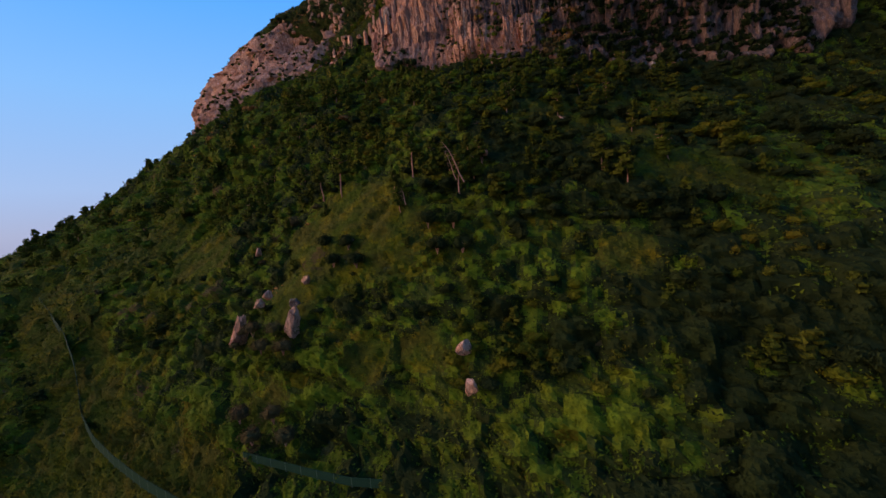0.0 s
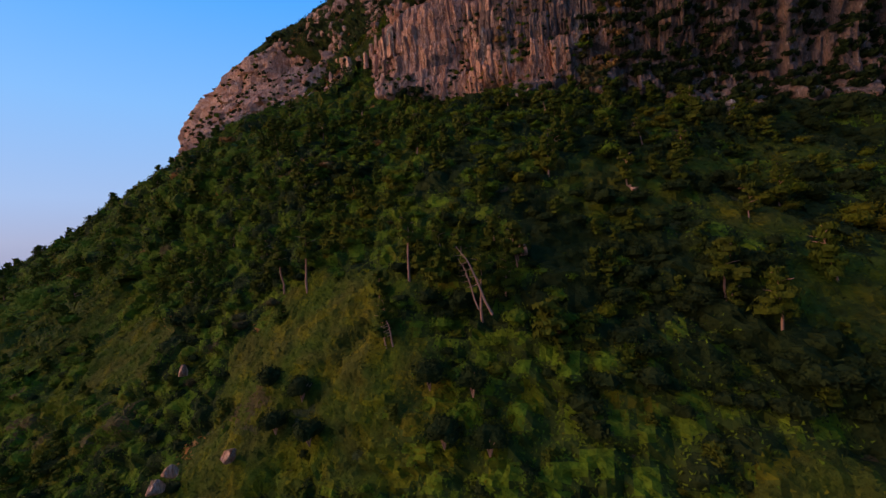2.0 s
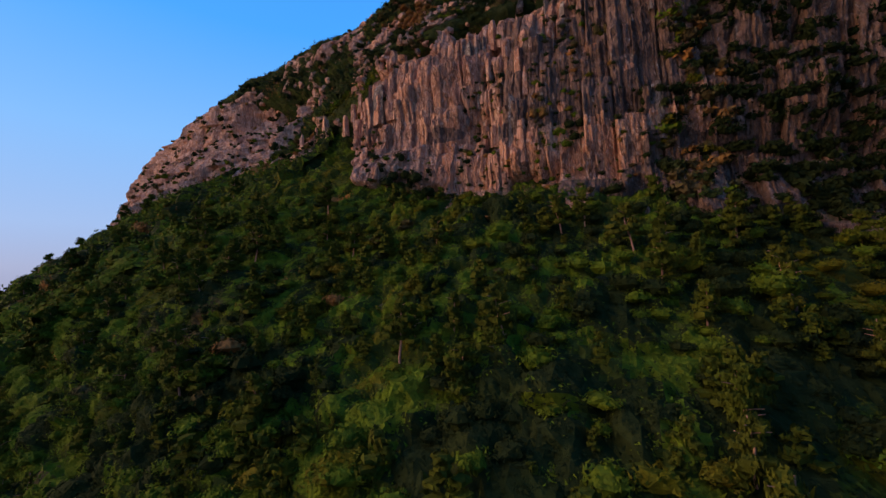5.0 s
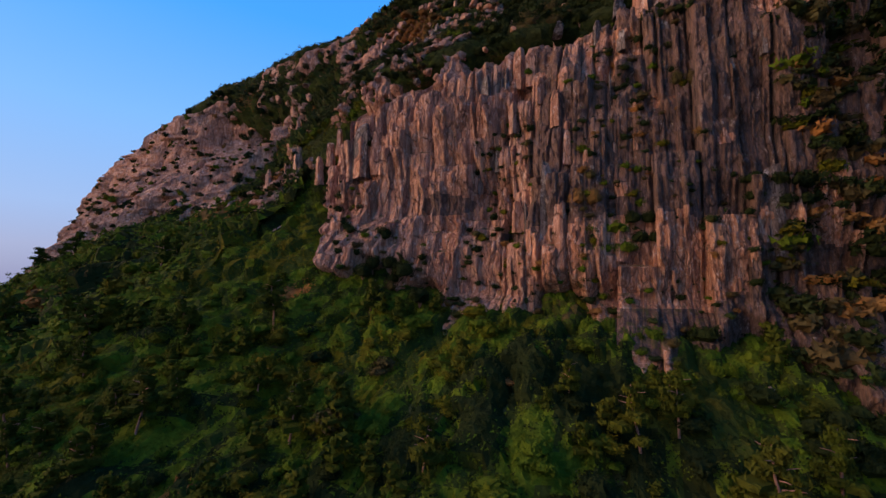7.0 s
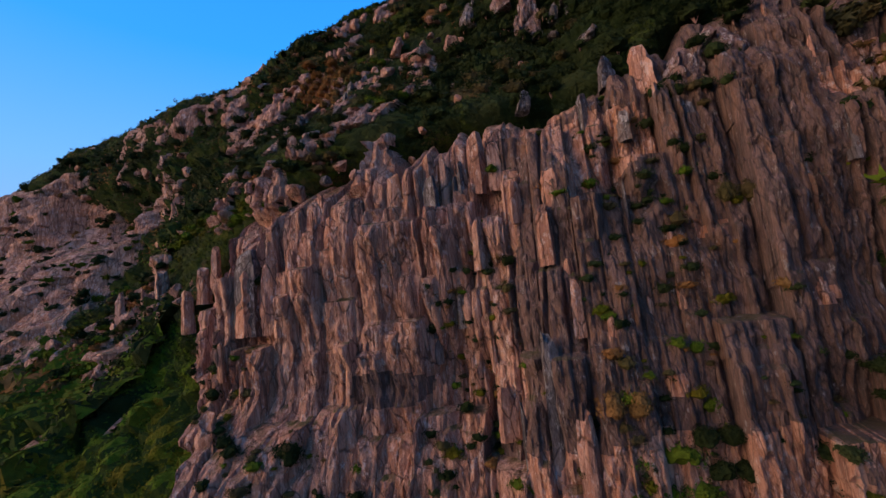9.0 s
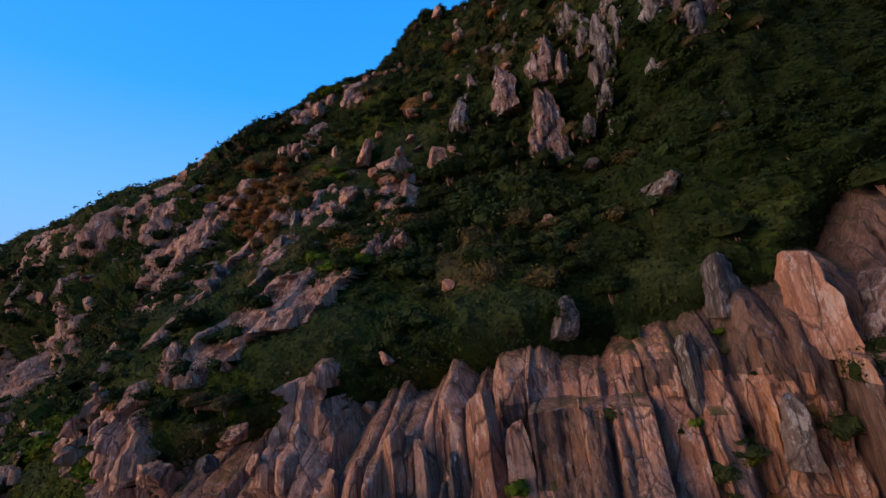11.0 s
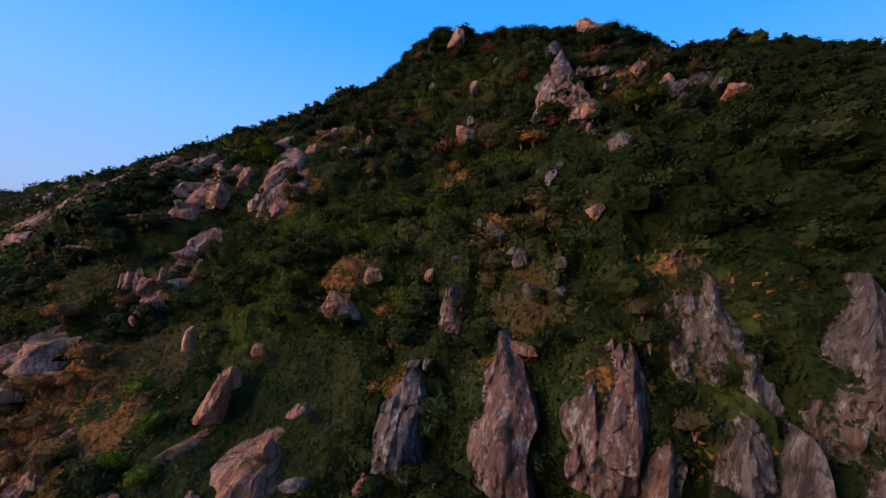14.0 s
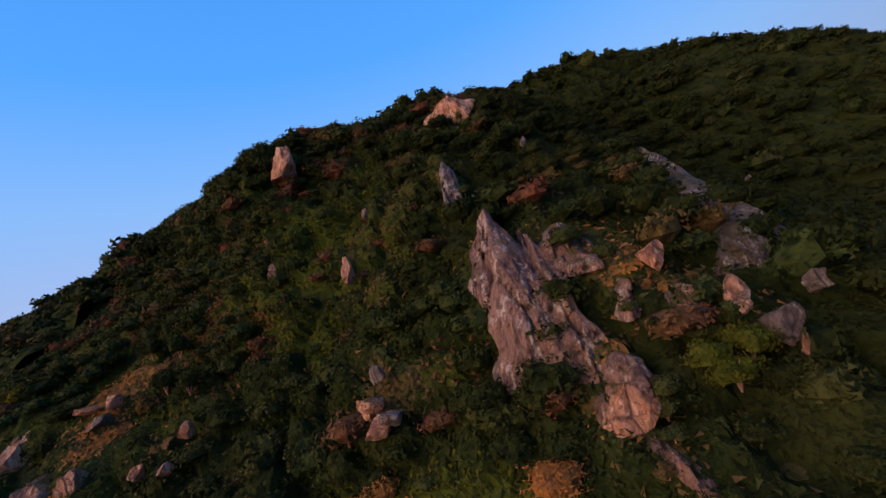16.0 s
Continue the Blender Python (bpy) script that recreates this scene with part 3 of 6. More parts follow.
def kind_of_leaf(th, z, p, r):
    a = fbm(p / 14, 2, 77) + 0.35 * r.normal(size=len(p))
    b = fbm(p / 9, 2, 99) + 0.25 * r.normal(size=len(p))
    out = np.full(len(p), SLOT["green"])
    out[a > 0.35] = SLOT["dark"]
    out[a < -0.45] = SLOT["olive"]
    high = soft(z, 225, 270)
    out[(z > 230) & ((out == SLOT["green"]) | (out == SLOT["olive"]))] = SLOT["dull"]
    # the east side's shade goes into the leaf choice: mostly dark leaves there
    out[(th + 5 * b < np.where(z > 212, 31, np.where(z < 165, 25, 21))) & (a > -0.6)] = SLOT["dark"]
    out[(b > 0.95 - 0.2 * high) & (th > 28)] = SLOT["brown"]
    out[(b < -1.05 + 0.2 * high) & (th > 30)] = SLOT["rust"]
    out[(b < -0.4) & (z > 284) & (th > 30)] = SLOT["wine"]
    return out


def cells(u, v, size, seed):
    """Nearest scattered point of a plane: distance (in cells), and a number of its own for each point."""
    u, v = u / size, v / size
    i, j = np.floor(u).astype(np.int64), np.floor(v).astype(np.int64)
    best, who = np.full(u.shape, 9e9), np.zeros(u.shape)
    for a in (-1, 0, 1):
        for b in (-1, 0, 1):
            x, y = i + a, j + b
            d = np.hypot(u - x - 0.5 - 0.45 * lattice(x, y, x * 0, seed), v - y - 0.5 - 0.45 * lattice(x, y, x * 0 + 1, seed))
            n = lattice(x, y, x * 0 + 2, seed)
            near = d < best
            best, who = np.where(near, d, best), np.where(near, n, who)
    return best, who


TRACK = [(-119, 115), (-108, 108), (-101, 102), (-94, 97), (-90, 93), (-85, 88), (-75, 79), (-65, 71), (-54, 64), (-42, 57)]


def grassy(th, z, p):
    """Where low grass and vines grow instead of shrubs: 0 to 1."""
    lower = np.exp(-(((th - 29.5) / 3.6) ** 2 + ((z - 127) / 12) ** 2)) + 0.8 * np.exp(-(((th - 22) / 3.5) ** 2 + ((z - 152) / 14) ** 2))
    upper = np.exp(-(((th - 37) / 2.2) ** 2 + ((z - 257) / 7) ** 2)) + 0.8 * np.exp(-(((th - 39) / 5) ** 2 + ((z - 237) / 8) ** 2))
    track = np.zeros(th.shape)
    for a, b in zip(TRACK[:-1], TRACK[1:]):
        a, b = np.array(a), np.array(b)
        k = np.clip(((p[..., :2] - a) @ (b - a)) / ((b - a) @ (b - a)), 0, 1)
        track = np.maximum(track, 1 - soft(np.linalg.norm(p[..., :2] - a - k[..., None] * (b - a), axis=-1), 5.0, 10.0))
    return np.clip(lower + upper + 1.2 * track + 0.6 * soft(fbm(p / 13, 2, 31), 0.15, 0.7) * (1 - soft(z, 205, 215)), 0, 1)


OPEN, CRAGS = [], []


def clearing(x, y, z, wide, high, leaf=""):
    """Low growth round a rock, or a patch of grass of that leaf."""
    OPEN.append((np.array([x, y, z]), wide, high, leaf))


def clearings(th, z, p, seed):
    """How open the cover is at each place, and the leaf of the grass there (-1: as round about)."""
    out, dry = np.zeros(th.shape), np.full(th.shape, -1)
    grain = fbm(p / 2.2, 2, 61)
    for q, wide, high, leaf in OPEN:
        e = np.hypot(np.linalg.norm(p[..., :2] - q[:2], axis=-1) / wide, (p[..., 2] - q[2]) / high) + 0.25 * grain
        out = np.maximum(out, 1 - soft(e, 0.75, 1.25))
        near = e < 1.0
        if leaf:
            leaf = "dull" if q[2] > 225 and leaf in ("green", "olive") else "grass" if q[2] < 212 and leaf in ("green", "olive", "bright") else leaf
            dry[near] = np.where(grain > 0.3, SLOT["dull" if q[2] > 225 else "olive"], np.where(grain < -0.25, SLOT["brown" if leaf == "rust" else leaf], SLOT[leaf]))[near]
        elif q[2] > 205 and 130 - q[0] > 0.55 * (340 - q[1]):
            dry[near] = np.where(grain > 0.4, SLOT["rust"], np.where(grain > 0.0, SLOT["brown"], SLOT["dull"]))[near]
    return out, dry


def canopy(zone, th0, th1, z0, z1, grid, crown_size, high, leaf, per_m2, seed, label):
    """A closed cover of shrub crowns over a stretch of slope: rounded crowns side by side, thick with leaves."""
    mid = 0.5 * (z0 + z1)
    arc = np.radians(1) * float(radius(np.array([(th0 + th1) / 2]), np.array([mid]))[0])
    th, z = np.arange(th0, th1, grid / arc), np.arange(z0, z1, grid * 0.72)
    T, Z = np.meshgrid(th, z)
    R = ground_radius(T, Z)
    P = place(T, Z, R)
    U, W = T * arc + 0.22 * crown_size * fbm(P / 2.6, 2, 71), Z * 1.38 + 0.22 * crown_size * fbm(P / 2.6, 2, 72)
    d1, who = cells(U, W, crown_size, seed)
    dB, whoB = cells(U, W, crown_size * 1.45, seed + 6)
    large = soft(fbm(P / 19, 2, seed + 7), 0.05, 0.25) * (1 - soft(Z, 205, 212))
    d2, _ = cells(U, W, crown_size * 0.36, seed + 1)
    low = grassy(T, Z, P)
    rm, rw = Z + ragged(T, Z, False), Z + ragged(T, Z, True)
    bare = np.maximum(np.minimum(on_main(T, rm + 3.5, 1.5), on_main(T, rm - 3.5, 1.5)), np.minimum(on_west(T, rw + 2, 1.5), on_west(T, rw - 2, 1.5)))
    open_, dry = clearings(T, Z, place(T, Z, radius(T, Z)), seed)
    dome = np.sqrt(np.maximum(0, 1 - (d1 / 0.66) ** 2)) * (1 - large) + 1.25 * large * np.sqrt(np.maximum(0, 1 - (dB / 0.66) ** 2))
    who = np.where(large > 0.5, whoB, who)
    lump = dome * (0.8 + 0.5 * who) * (1 - 0.75 * low) * (0.65 + 0.5 * soft(fbm(P / 24, 2, seed + 8), -0.4, 0.3)) + 0.42 * np.sqrt(np.maximum(0, 1 - (d2 / 0.72) ** 2))
    lump = high * (1 - 0.3 * soft(Z, 285, 310)) * (lump - 0.12) + 0.3 * high * fbm(P / (0.8 * crown_size), 3, seed + 3)
    lump = lump * (1 - open_) + open_ * (1.25 + 0.35 * fbm(P / 1.3, 2, seed + 4))
    push = outward(P) * 0.78 + np.array([0, 0, 0.62])
    V = P + push * (lump * (1 - bare))[..., None] - outward(P) * (3.5 * bare)[..., None]
    # the leaf of each crown; shade on the east side is put in as dark leaves
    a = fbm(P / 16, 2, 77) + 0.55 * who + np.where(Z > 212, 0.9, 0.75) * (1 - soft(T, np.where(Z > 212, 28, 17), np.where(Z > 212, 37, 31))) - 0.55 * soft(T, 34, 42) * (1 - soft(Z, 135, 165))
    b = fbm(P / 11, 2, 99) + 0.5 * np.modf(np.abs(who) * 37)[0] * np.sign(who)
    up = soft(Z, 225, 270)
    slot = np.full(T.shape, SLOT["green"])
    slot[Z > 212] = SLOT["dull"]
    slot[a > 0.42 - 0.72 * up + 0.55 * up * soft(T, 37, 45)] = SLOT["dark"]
    slot[(a < -0.5) & (Z < 212)] = SLOT["olive"]
    slot[(a < -0.38) & (Z >= 212)] = SLOT["pine"]
    slot[(a < -1.05) & (Z < 212)] = SLOT["bright"]
    shoulder = soft(T, 42, 47) * soft(Z, 228, 240) * (1 - soft(Z, 292, 305))
    slot[(a < 0.1) & (shoulder > 0.5)] = SLOT["dull"]
    slot[b > 0.95 - 0.25 * up + 0.6 * (1 - soft(T, 27, 34)) - 0.3 * shoulder] = SLOT["brown"]
    slot[(b < -1.1 + 0.15 * up + 0.3 * shoulder) & (T > 30)] = SLOT["rust"]
    slot[(b < -0.6) & (Z > 286) & (T > 30)] = SLOT["wine"]
    slot[(low > 0.6)] = np.where(Z > 212, SLOT["dull"], np.where(fbm(P / 3, 2, 15) > 0.3, SLOT["olive"], SLOT["grass"]))[low > 0.6]
    slot[dry >= 0] = dry[dry >= 0]
    quads = grid_faces(len(z), len(th))
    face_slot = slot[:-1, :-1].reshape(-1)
    keep = bare[:-1, :-1].reshape(-1) < 0.6
    # leaves over the crowns
    r = np.random.default_rng(seed)
    step_u, step_v = V[:-1, 1:] - V[:-1, :-1], V[1:, :-1] - V[:-1, :-1]
    n = np.cross(step_u, step_v)
    area = np.linalg.norm(n, axis=-1)
    n = n / np.maximum(area, 1e-9)[..., None]
    n = np.where((n * push[:-1, :-1]).sum(-1, keepdims=True) < 0, -n, n)
    want = np.minimum(area, 2.5 * grid**2) * per_m2 * (bare[:-1, :-1] < 0.5) * np.maximum(0.3 + 0.8 * dome, np.maximum(low, open_))[:-1, :-1]
    many = np.floor(want + r.uniform(size=want.shape)).astype(int).ravel()
    at = np.repeat(np.arange(len(many)), many)
    base, e1, e2, nn = V[:-1, :-1].reshape(-1, 3)[at], step_u.reshape(-1, 3)[at], step_v.reshape(-1, 3)[at], n.reshape(-1, 3)[at]
    c = base + e1 * r.uniform(size=(len(at), 1)) + e2 * r.uniform(size=(len(at), 1)) + nn * r.uniform(-0.2, 1.6, (len(at), 1)) * leaf
    cards = leaf_cards(c, nn + np.array([0, 0, 0.2]), leaf, r, 0.38)
    k = V.shape[0] * V.shape[1]
    verts = np.concatenate([V.reshape(-1, 3), cards])
    quads = quads[keep]
    faces = np.concatenate([quads[:, [0, 1, 2]], quads[:, [0, 2, 3]], k + np.arange(len(cards)).reshape(-1, 3)])
    # the sheet under the leaves gets the painted gap shade except on high crowns
    under = np.where(np.maximum(dome, np.maximum(low, open_) * 1.2)[:-1, :-1].reshape(-1) < np.where(slot == SLOT["dark"], 0.0, np.where(Z > 225, 1.0, 0.8))[:-1, :-1].reshape(-1), SLOT["gap_shade"], face_slot)[keep]
    across = len(th) - 1
    mixed = np.clip(at + r.integers(-2, 3, len(at)) + across * r.integers(-2, 3, len(at)), 0, len(face_slot) - 1)
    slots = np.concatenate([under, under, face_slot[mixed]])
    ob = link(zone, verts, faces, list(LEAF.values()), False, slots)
    return tagged(ob, label, "shrubs", kind="stuff")


def plant(zone, style, th0, th1, z0, z1, spacing, size, seed, label, pines=0.0):
    th, z, r = scatter(th0, th1, z0, z1, spacing, seed)
    bare = np.maximum(on_main(th, z, 1.5), on_west(th, z, 1.5))
    ok = r.uniform(size=len(th)) > bare * 1.1
    at = place(th, z, radius(th, z))
    ok &= (clearings(th, z, at, seed)[0] < 0.35) & (grassy(th, z, at) < r.uniform(0.45, 0.95, len(th)))
    th, z = th[ok], z[ok]
    p = place(th, z, ground_radius(th, z))
    slot = kind_of_leaf(th, z, p, r)
    g = Growth()
    big = fbm(p / 11, 2, 55)
    out = outward(p)
    for i in range(len(th)):
        s = size * r.uniform(0.55, 1.3) * (1 + 0.4 * big[i])
        if r.uniform() < pines:
            pick = CROWNS["pine_far"][r.integers(5)]
            g.add(pick, p[i] + np.array([0, 0, 0.6 * s]) + out[i] * 0.2 * s, 1.15 * s, 1.5 * s, r.uniform(0, 6.28), SLOT["pine"])
            continue
        pick = CROWNS[style][r.integers(len(CROWNS[style]))]
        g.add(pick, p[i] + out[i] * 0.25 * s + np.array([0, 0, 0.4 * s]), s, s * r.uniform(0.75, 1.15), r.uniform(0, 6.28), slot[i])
    return g.done(zone, label)


# ---- loose rock: boulders, slabs, pillars and crags ----
def ico(level):
    b = bmesh.new()
    bmesh.ops.create_icosphere(b, subdivisions=level, radius=1)
    b.verts.ensure_lookup_table()
    v, f = np.array([q.co[:] for q in b.verts]), np.array([[q.index for q in t.verts] for t in b.faces])
    b.free()
    return v, f


def hewn(v, r, cuts, low=0.55, high=0.9):
    """Breaks a ball down to flat facets by cutting it with planes."""
    for _ in range(cuts):
        n = unit(r.normal(size=3))
        d = r.uniform(low, high)
        over = v @ n - d
        v = v - np.maximum(over, 0)[:, None] * n
    return v


def fill(v):
    lo, hi = v.min(0), v.max(0)
    return (v - (lo + hi) / 2) / ((hi - lo) / 2)


def boulder_mesh(seed, level, squarish=0.8, rough=0.22):
    """A broken block: lumpy, then split flat along a dozen planes, then roughened. From -1 to 1 each way."""
    r = np.random.default_rng(seed)
    v, f = ico(level)
    v = np.sign(v) * np.abs(v) ** squarish
    v = v * (1 + rough * fbm(v * 1.3 + seed, 3, seed))[:, None]
    v = hewn(v, r, 19, 0.40, 0.84)
    v = v + unit(v) * (0.3 * rough * fbm(v * 5 + seed, 4, seed, 0.7))[:, None]
    return fill(v), f


def mesh_of(name, v, f, mats, smooth=False):
    ob = link(name, v, f, mats, smooth)
    me = ob.data
    bpy.data.objects.remove(ob)
    return me


def column_mesh(seed):
    """An upright jointed column: flat uneven sides, stepped joints, chipped edges, a broken slanting head. From -1 to 1 each way."""
    r = np.random.default_rng(seed)
    n, rows = int(r.integers(5, 8)), 13
    ang = np.sort(np.arange(n) / n * 6.283 + r.uniform(-0.4, 0.4, n))
    rad = r.uniform(0.62, 1.1, n)
    slope, way = r.uniform(0.1, 0.45), r.uniform(0, 6.28)
    step_, v = np.ones(n), []
    for k in range(rows):
        h = -1 + 2 * k / (rows - 1)
        if r.uniform() < 0.35:
            step_[r.integers(n)] *= r.uniform(0.72, 1.0)
        s = (1.08 - 0.16 * (h + 1) / 2) * r.uniform(0.94, 1.06)
        top = max(0.0, h - 0.3) / 0.7
        for j in range(n):
            q = rad[j] * s * step_[j] * (1 - 0.3 * top**3)
            v.append((q * math.cos(ang[j]) + r.uniform(-0.05, 0.05), q * math.sin(ang[j]) + r.uniform(-0.05, 0.05),
                      h - top**2 * slope * (1 + math.cos(ang[j] - way)) / 2 * r.uniform(0.7, 1.2) + r.uniform(-0.03, 0.03)))
    v.append((0, 0, 0.9 - slope / 2))
    f = []
    for k in range(rows - 1):
        for j in range(n):
            a, b = k * n + j, k * n + (j + 1) % n
            f += [(a, b, b + n), (a, b + n, a + n)]
    f += [((rows - 1) * n + j, (rows - 1) * n + (j + 1) % n, rows * n) for j in range(n)]
    return np.array(v), np.array(f)


BOULDERS = {c: [mesh_of("boulder", *boulder_mesh(600 + i, 4), [m]) for i in range(8)] for c, m in (("r", ROCK), ("g", GREY))}
OVALS = [mesh_of("boulder", *boulder_mesh(640 + i, 4, 1.0, 0.12), [GREY]) for i in range(2)]
COLUMNS = {c: [mesh_of("column", *column_mesh(660 + i), [m]) for i in range(12)] for c, m in (("r", ROCK), ("g", GREY))}
PEBBLES = {c: [mesh_of("boulder", *boulder_mesh(600 + i, 3), [m]) for i in range(8)] for c, m in (("r", ROCK), ("g", GREY))}
ROCKS = np.random.default_rng(31)
TALK = {
    "b": ("boulder", "boulder", {"r": "reddish angular boulder half sunk in grass", "g": "pale grey lichen-spotted boulder half sunk in grass"}, "boulders on the slope"),
    "o": ("boulder", "boulder", {"g": "smooth oval grey boulder lying on the grassy slope"}, "boulders on the slope"),
    "s": ("rock_slab", "rock slab", {"r": "leaning reddish rock slab in the shrubs", "g": "leaning grey rock slab in the shrubs"}, "slabs on the slope"),
    "p": ("rock_pillar", "rock pillar", {"r": "upright reddish rock pillar among shrubs", "g": "upright whitish grey rock pillar among shrubs"}, "pillars on the slope"),
    "P": ("rock_crag", "crag", {"r": "massive reddish orange jointed rock crag", "g": "massive grey streaked jointed rock crag"}, "crags of the upper mountain"),
}


def crag(x, y, z, w, h, lean, seed, mat):
    """A bare rib of rock that follows the slope: flat flanks about one or two edges, split by upright joints, with a broken head."""
    r = np.random.default_rng(seed)
    o = outward(np.array([x, y, z]))
    side = np.array([-o[1], o[0], 0])
    cols, rows = int(np.clip(w / 0.16, 12, 64)), int(np.clip(h / 0.2, 14, 80))
    a, b = np.linspace(-1, 1, cols), np.linspace(0, 1, rows)
    A, B = np.meshgrid(a, b)
    edge, kink = r.uniform(-0.45, 0.45), r.uniform(0.35, 0.75)
    # the head steps down from its highest column
    top = 1 - 0.22 * np.abs(a - edge) - 0.16 * np.abs(lattice(np.floor((a + 1) * w / 2.2).astype(np.int64), np.full(cols, 5), np.full(cols, 1), seed))
    half = 0.5 * w * (1.06 - 0.34 * B**1.6 - 0.2 * (1 - B) ** 6) * (1 + 0.16 * fbm(np.stack([np.sign(A) * 3, B * h / 2.5, A * 0], -1), 3, seed))
    up = (B * top[None, :] - 0.5) * h
    across = A * half + lean * up + 0.1 * w * fbm(np.stack([B * h / 5, A * 0, A * 0], -1), 2, seed + 1)
    flank = np.where(A < edge, (A + 1) / (edge + 1), (1 - A) / (1 - edge))
    proud = (0.22 * w + 0.55) * np.minimum(flank, kink + 0.25 * flank) * (1 - 0.35 * B) * soft(B, -0.04, 0.3)
    P = np.array([x, y, z]) + side * across[..., None] + np.array([0, 0, 1.0]) * up[..., None]
    d = AXIS - P[..., :2]
    th = np.degrees(np.arctan2(d[..., 0], d[..., 1]))
    R = radius(th, P[..., 2]) + proud - 0.35 + 0.10 * up
    u = across + seed * 7.0
    R = R + cell_relief(u, P[..., 2], min(1.8, 0.5 * w), min(5.0, 0.5 * h), seed + 2, 0.09 * w + 0.1, 0.5, 0.2) + cell_relief(u, P[..., 2], 0.7, 1.7, seed + 3, 0.12, 0.45, 0.08)
    R = R + 0.16 * fbm(P * np.array([1.2, 1.2, 0.7]), 4, seed + 4, 0.65)
    front = place(th, P[..., 2], R)
    # sides, head and foot run back into the hill
    back = 3.0 + 0.25 * w
    V = np.pad(front, ((1, 1), (1, 1), (0, 0)), "edge")
    deep = np.zeros((rows + 2, cols + 2))
    deep[0], deep[-1], deep[:, 0], deep[:, -1] = back, back, back, back
    V = V - o * deep[..., None]
    V[-1] += np.array([0, 0, 0.25])
    c = np.array([x, y, z]) - o * 1.0 - np.array([0, 0, 0.45 * h])
    ob = link("rock_crag", (V - c).reshape(-1, 3), grid_faces(rows + 2, cols + 2), [mat], False)
    ob.location = c
    return ob


def rock(style, x, y, z, w, h, colour, lean=0.0):
    """A rock of that width and height whose middle shows at that place on the slope."""
    name, category, labels, group = TALK[style]
    p = np.array([x, y, z])
    o = outward(p)
    face = math.degrees(math.atan2(o[0], -o[1]))
    i = int(ROCKS.integers(1000))
    clearing(x, y, z - 0.1 * h, 0.5 * w + 0.25, 0.5 * h + 0.3)
    if style == "P" or w > 2.6:
        CRAGS.append((p, w, h))
    if style == "P":
        ob = crag(x, y, z, w, h, lean, i, GREY if colour == "g" else LICHEN_ROCK if z > 230 and x > 20 else ROCK)
        return tagged(ob, labels[colour], category, group)
    elif style == "p":
        me = COLUMNS[colour][i % 12]
        at, scale, turn = p - o * (0.02 * w + 0.8) - np.array([0, 0, 0.14 * h]), (w / 2, w / 2, h * 0.7), face + i
    elif style == "s":
        me = BOULDERS[colour][i % 8]
        at, scale, turn = p - o * 0.02 * w - np.array([0, 0, 0.1 * h]), (0.42 * w, 0.45 * w, 0.62 * h), face
    else:
        me = (OVALS if style == "o" else PEBBLES[colour] if w < 1.4 else BOULDERS[colour])[i % (2 if style == "o" else 8)]
        at, scale, turn = p - o * 0.08 * w - np.array([0, 0, 0.08 * h]), (w * 0.54, w * 0.5, h * 0.52), face + ROCKS.uniform(-25, 25)
    ob = new(name, me)
    tip = {"s": 16, "o": 28}.get(style, ROCKS.uniform(-5, 5))
    ob.matrix_world = pose(*at, 0, tip, turn) @ Matrix.Diagonal((*scale, 1))
    return tagged(ob, labels[colour], category, group)


def column(x, y, z, w, h, lean=0.0):
    """One column that stands clear of the cliff's face."""
    p = np.array([x, y, z])
    o = outward(p)
    i = int(ROCKS.integers(1000))
    ob = new("column", COLUMNS["g" if i % 5 == 0 else "r"][i % 12])
    ob.parent = CLIFF
    ob.matrix_world = pose(*(p - o * 0.12 * w - np.array([0, 0, 0.08 * h])), 0, lean, i * 7) @ Matrix.Diagonal((0.52 * w, 0.52 * w, 0.58 * h, 1))
    return ob


build_outcrop("outcrop_shoulder", 41, 61, 232, 294, 0.42, 311, 0.26, 0.3, 9, [ROCK, ROCK], "pink broken rock faces on the western shoulder")
build_outcrop("outcrop_rim", 33.5, 45, 224, 262, 0.3, 321, 0.30, 0.3, 10, [ROCK, ROCK], "stepped pink rock ledges in the grass above the cliff")

rock("P", 34.4, 185.6, 291.3, 5.0, 10.4, "r", 0.04)
rock("P", 36.8, 192.9, 299.5, 1.3, 4.4, "g", 0.03)
rock("P", 36.7, 184.5, 292.1, 3.5, 3.2, "r", 0.22)
rock("P", 34.1, 180.2, 286.3, 1.8, 1.9, "r", 0.10)
rock("P", 33.1, 180.2, 285.2, 1.3, 1.5, "r", -0.12)
rock("P", 33.2, 179.2, 284.5, 1.2, 1.5, "g", -0.05)
rock("P", 33.1, 177.8, 283.2, 1.3, 1.5, "r", -0.06)
rock("P", 36.4, 180.6, 289.1, 0.7, 2.0, "r", 0.36)
rock("P", 49.2, 183.6, 293.8, 4.2, 10.9, "g", 0.40)
rock("P", 38.1, 178.8, 288.4, 1.3, 1.5, "r", 0.32)
rock("P", 7.7, 202.3, 283.9, 5.3, 7.9, "r", -0.40)
rock("P", 33.1, 169.1, 272.1, 2.7, 3.8, "g", 0.04)
rock("P", 16.0, 185.6, 269.1, 2.3, 2.4, "r", -0.40)
rock("P", 23.8, 178.8, 269.7, 1.7, 3.2, "r", -0.27)
rock("P", 29.0, 174.0, 271.8, 1.3, 1.7, "g", -0.14)
rock("P", 29.6, 169.3, 266.1, 3.9, 7.5, "r", -0.02)
rock("P", 28.0, 167.3, 257.3, 3.7, 12.0, "r", -0.02)
rock("P", 30.9, 167.0, 263.9, 1.8, 4.9, "r", 0.03)
rock("P", 26.5, 167.3, 254.3, 2.8, 4.1, "r", -0.16)
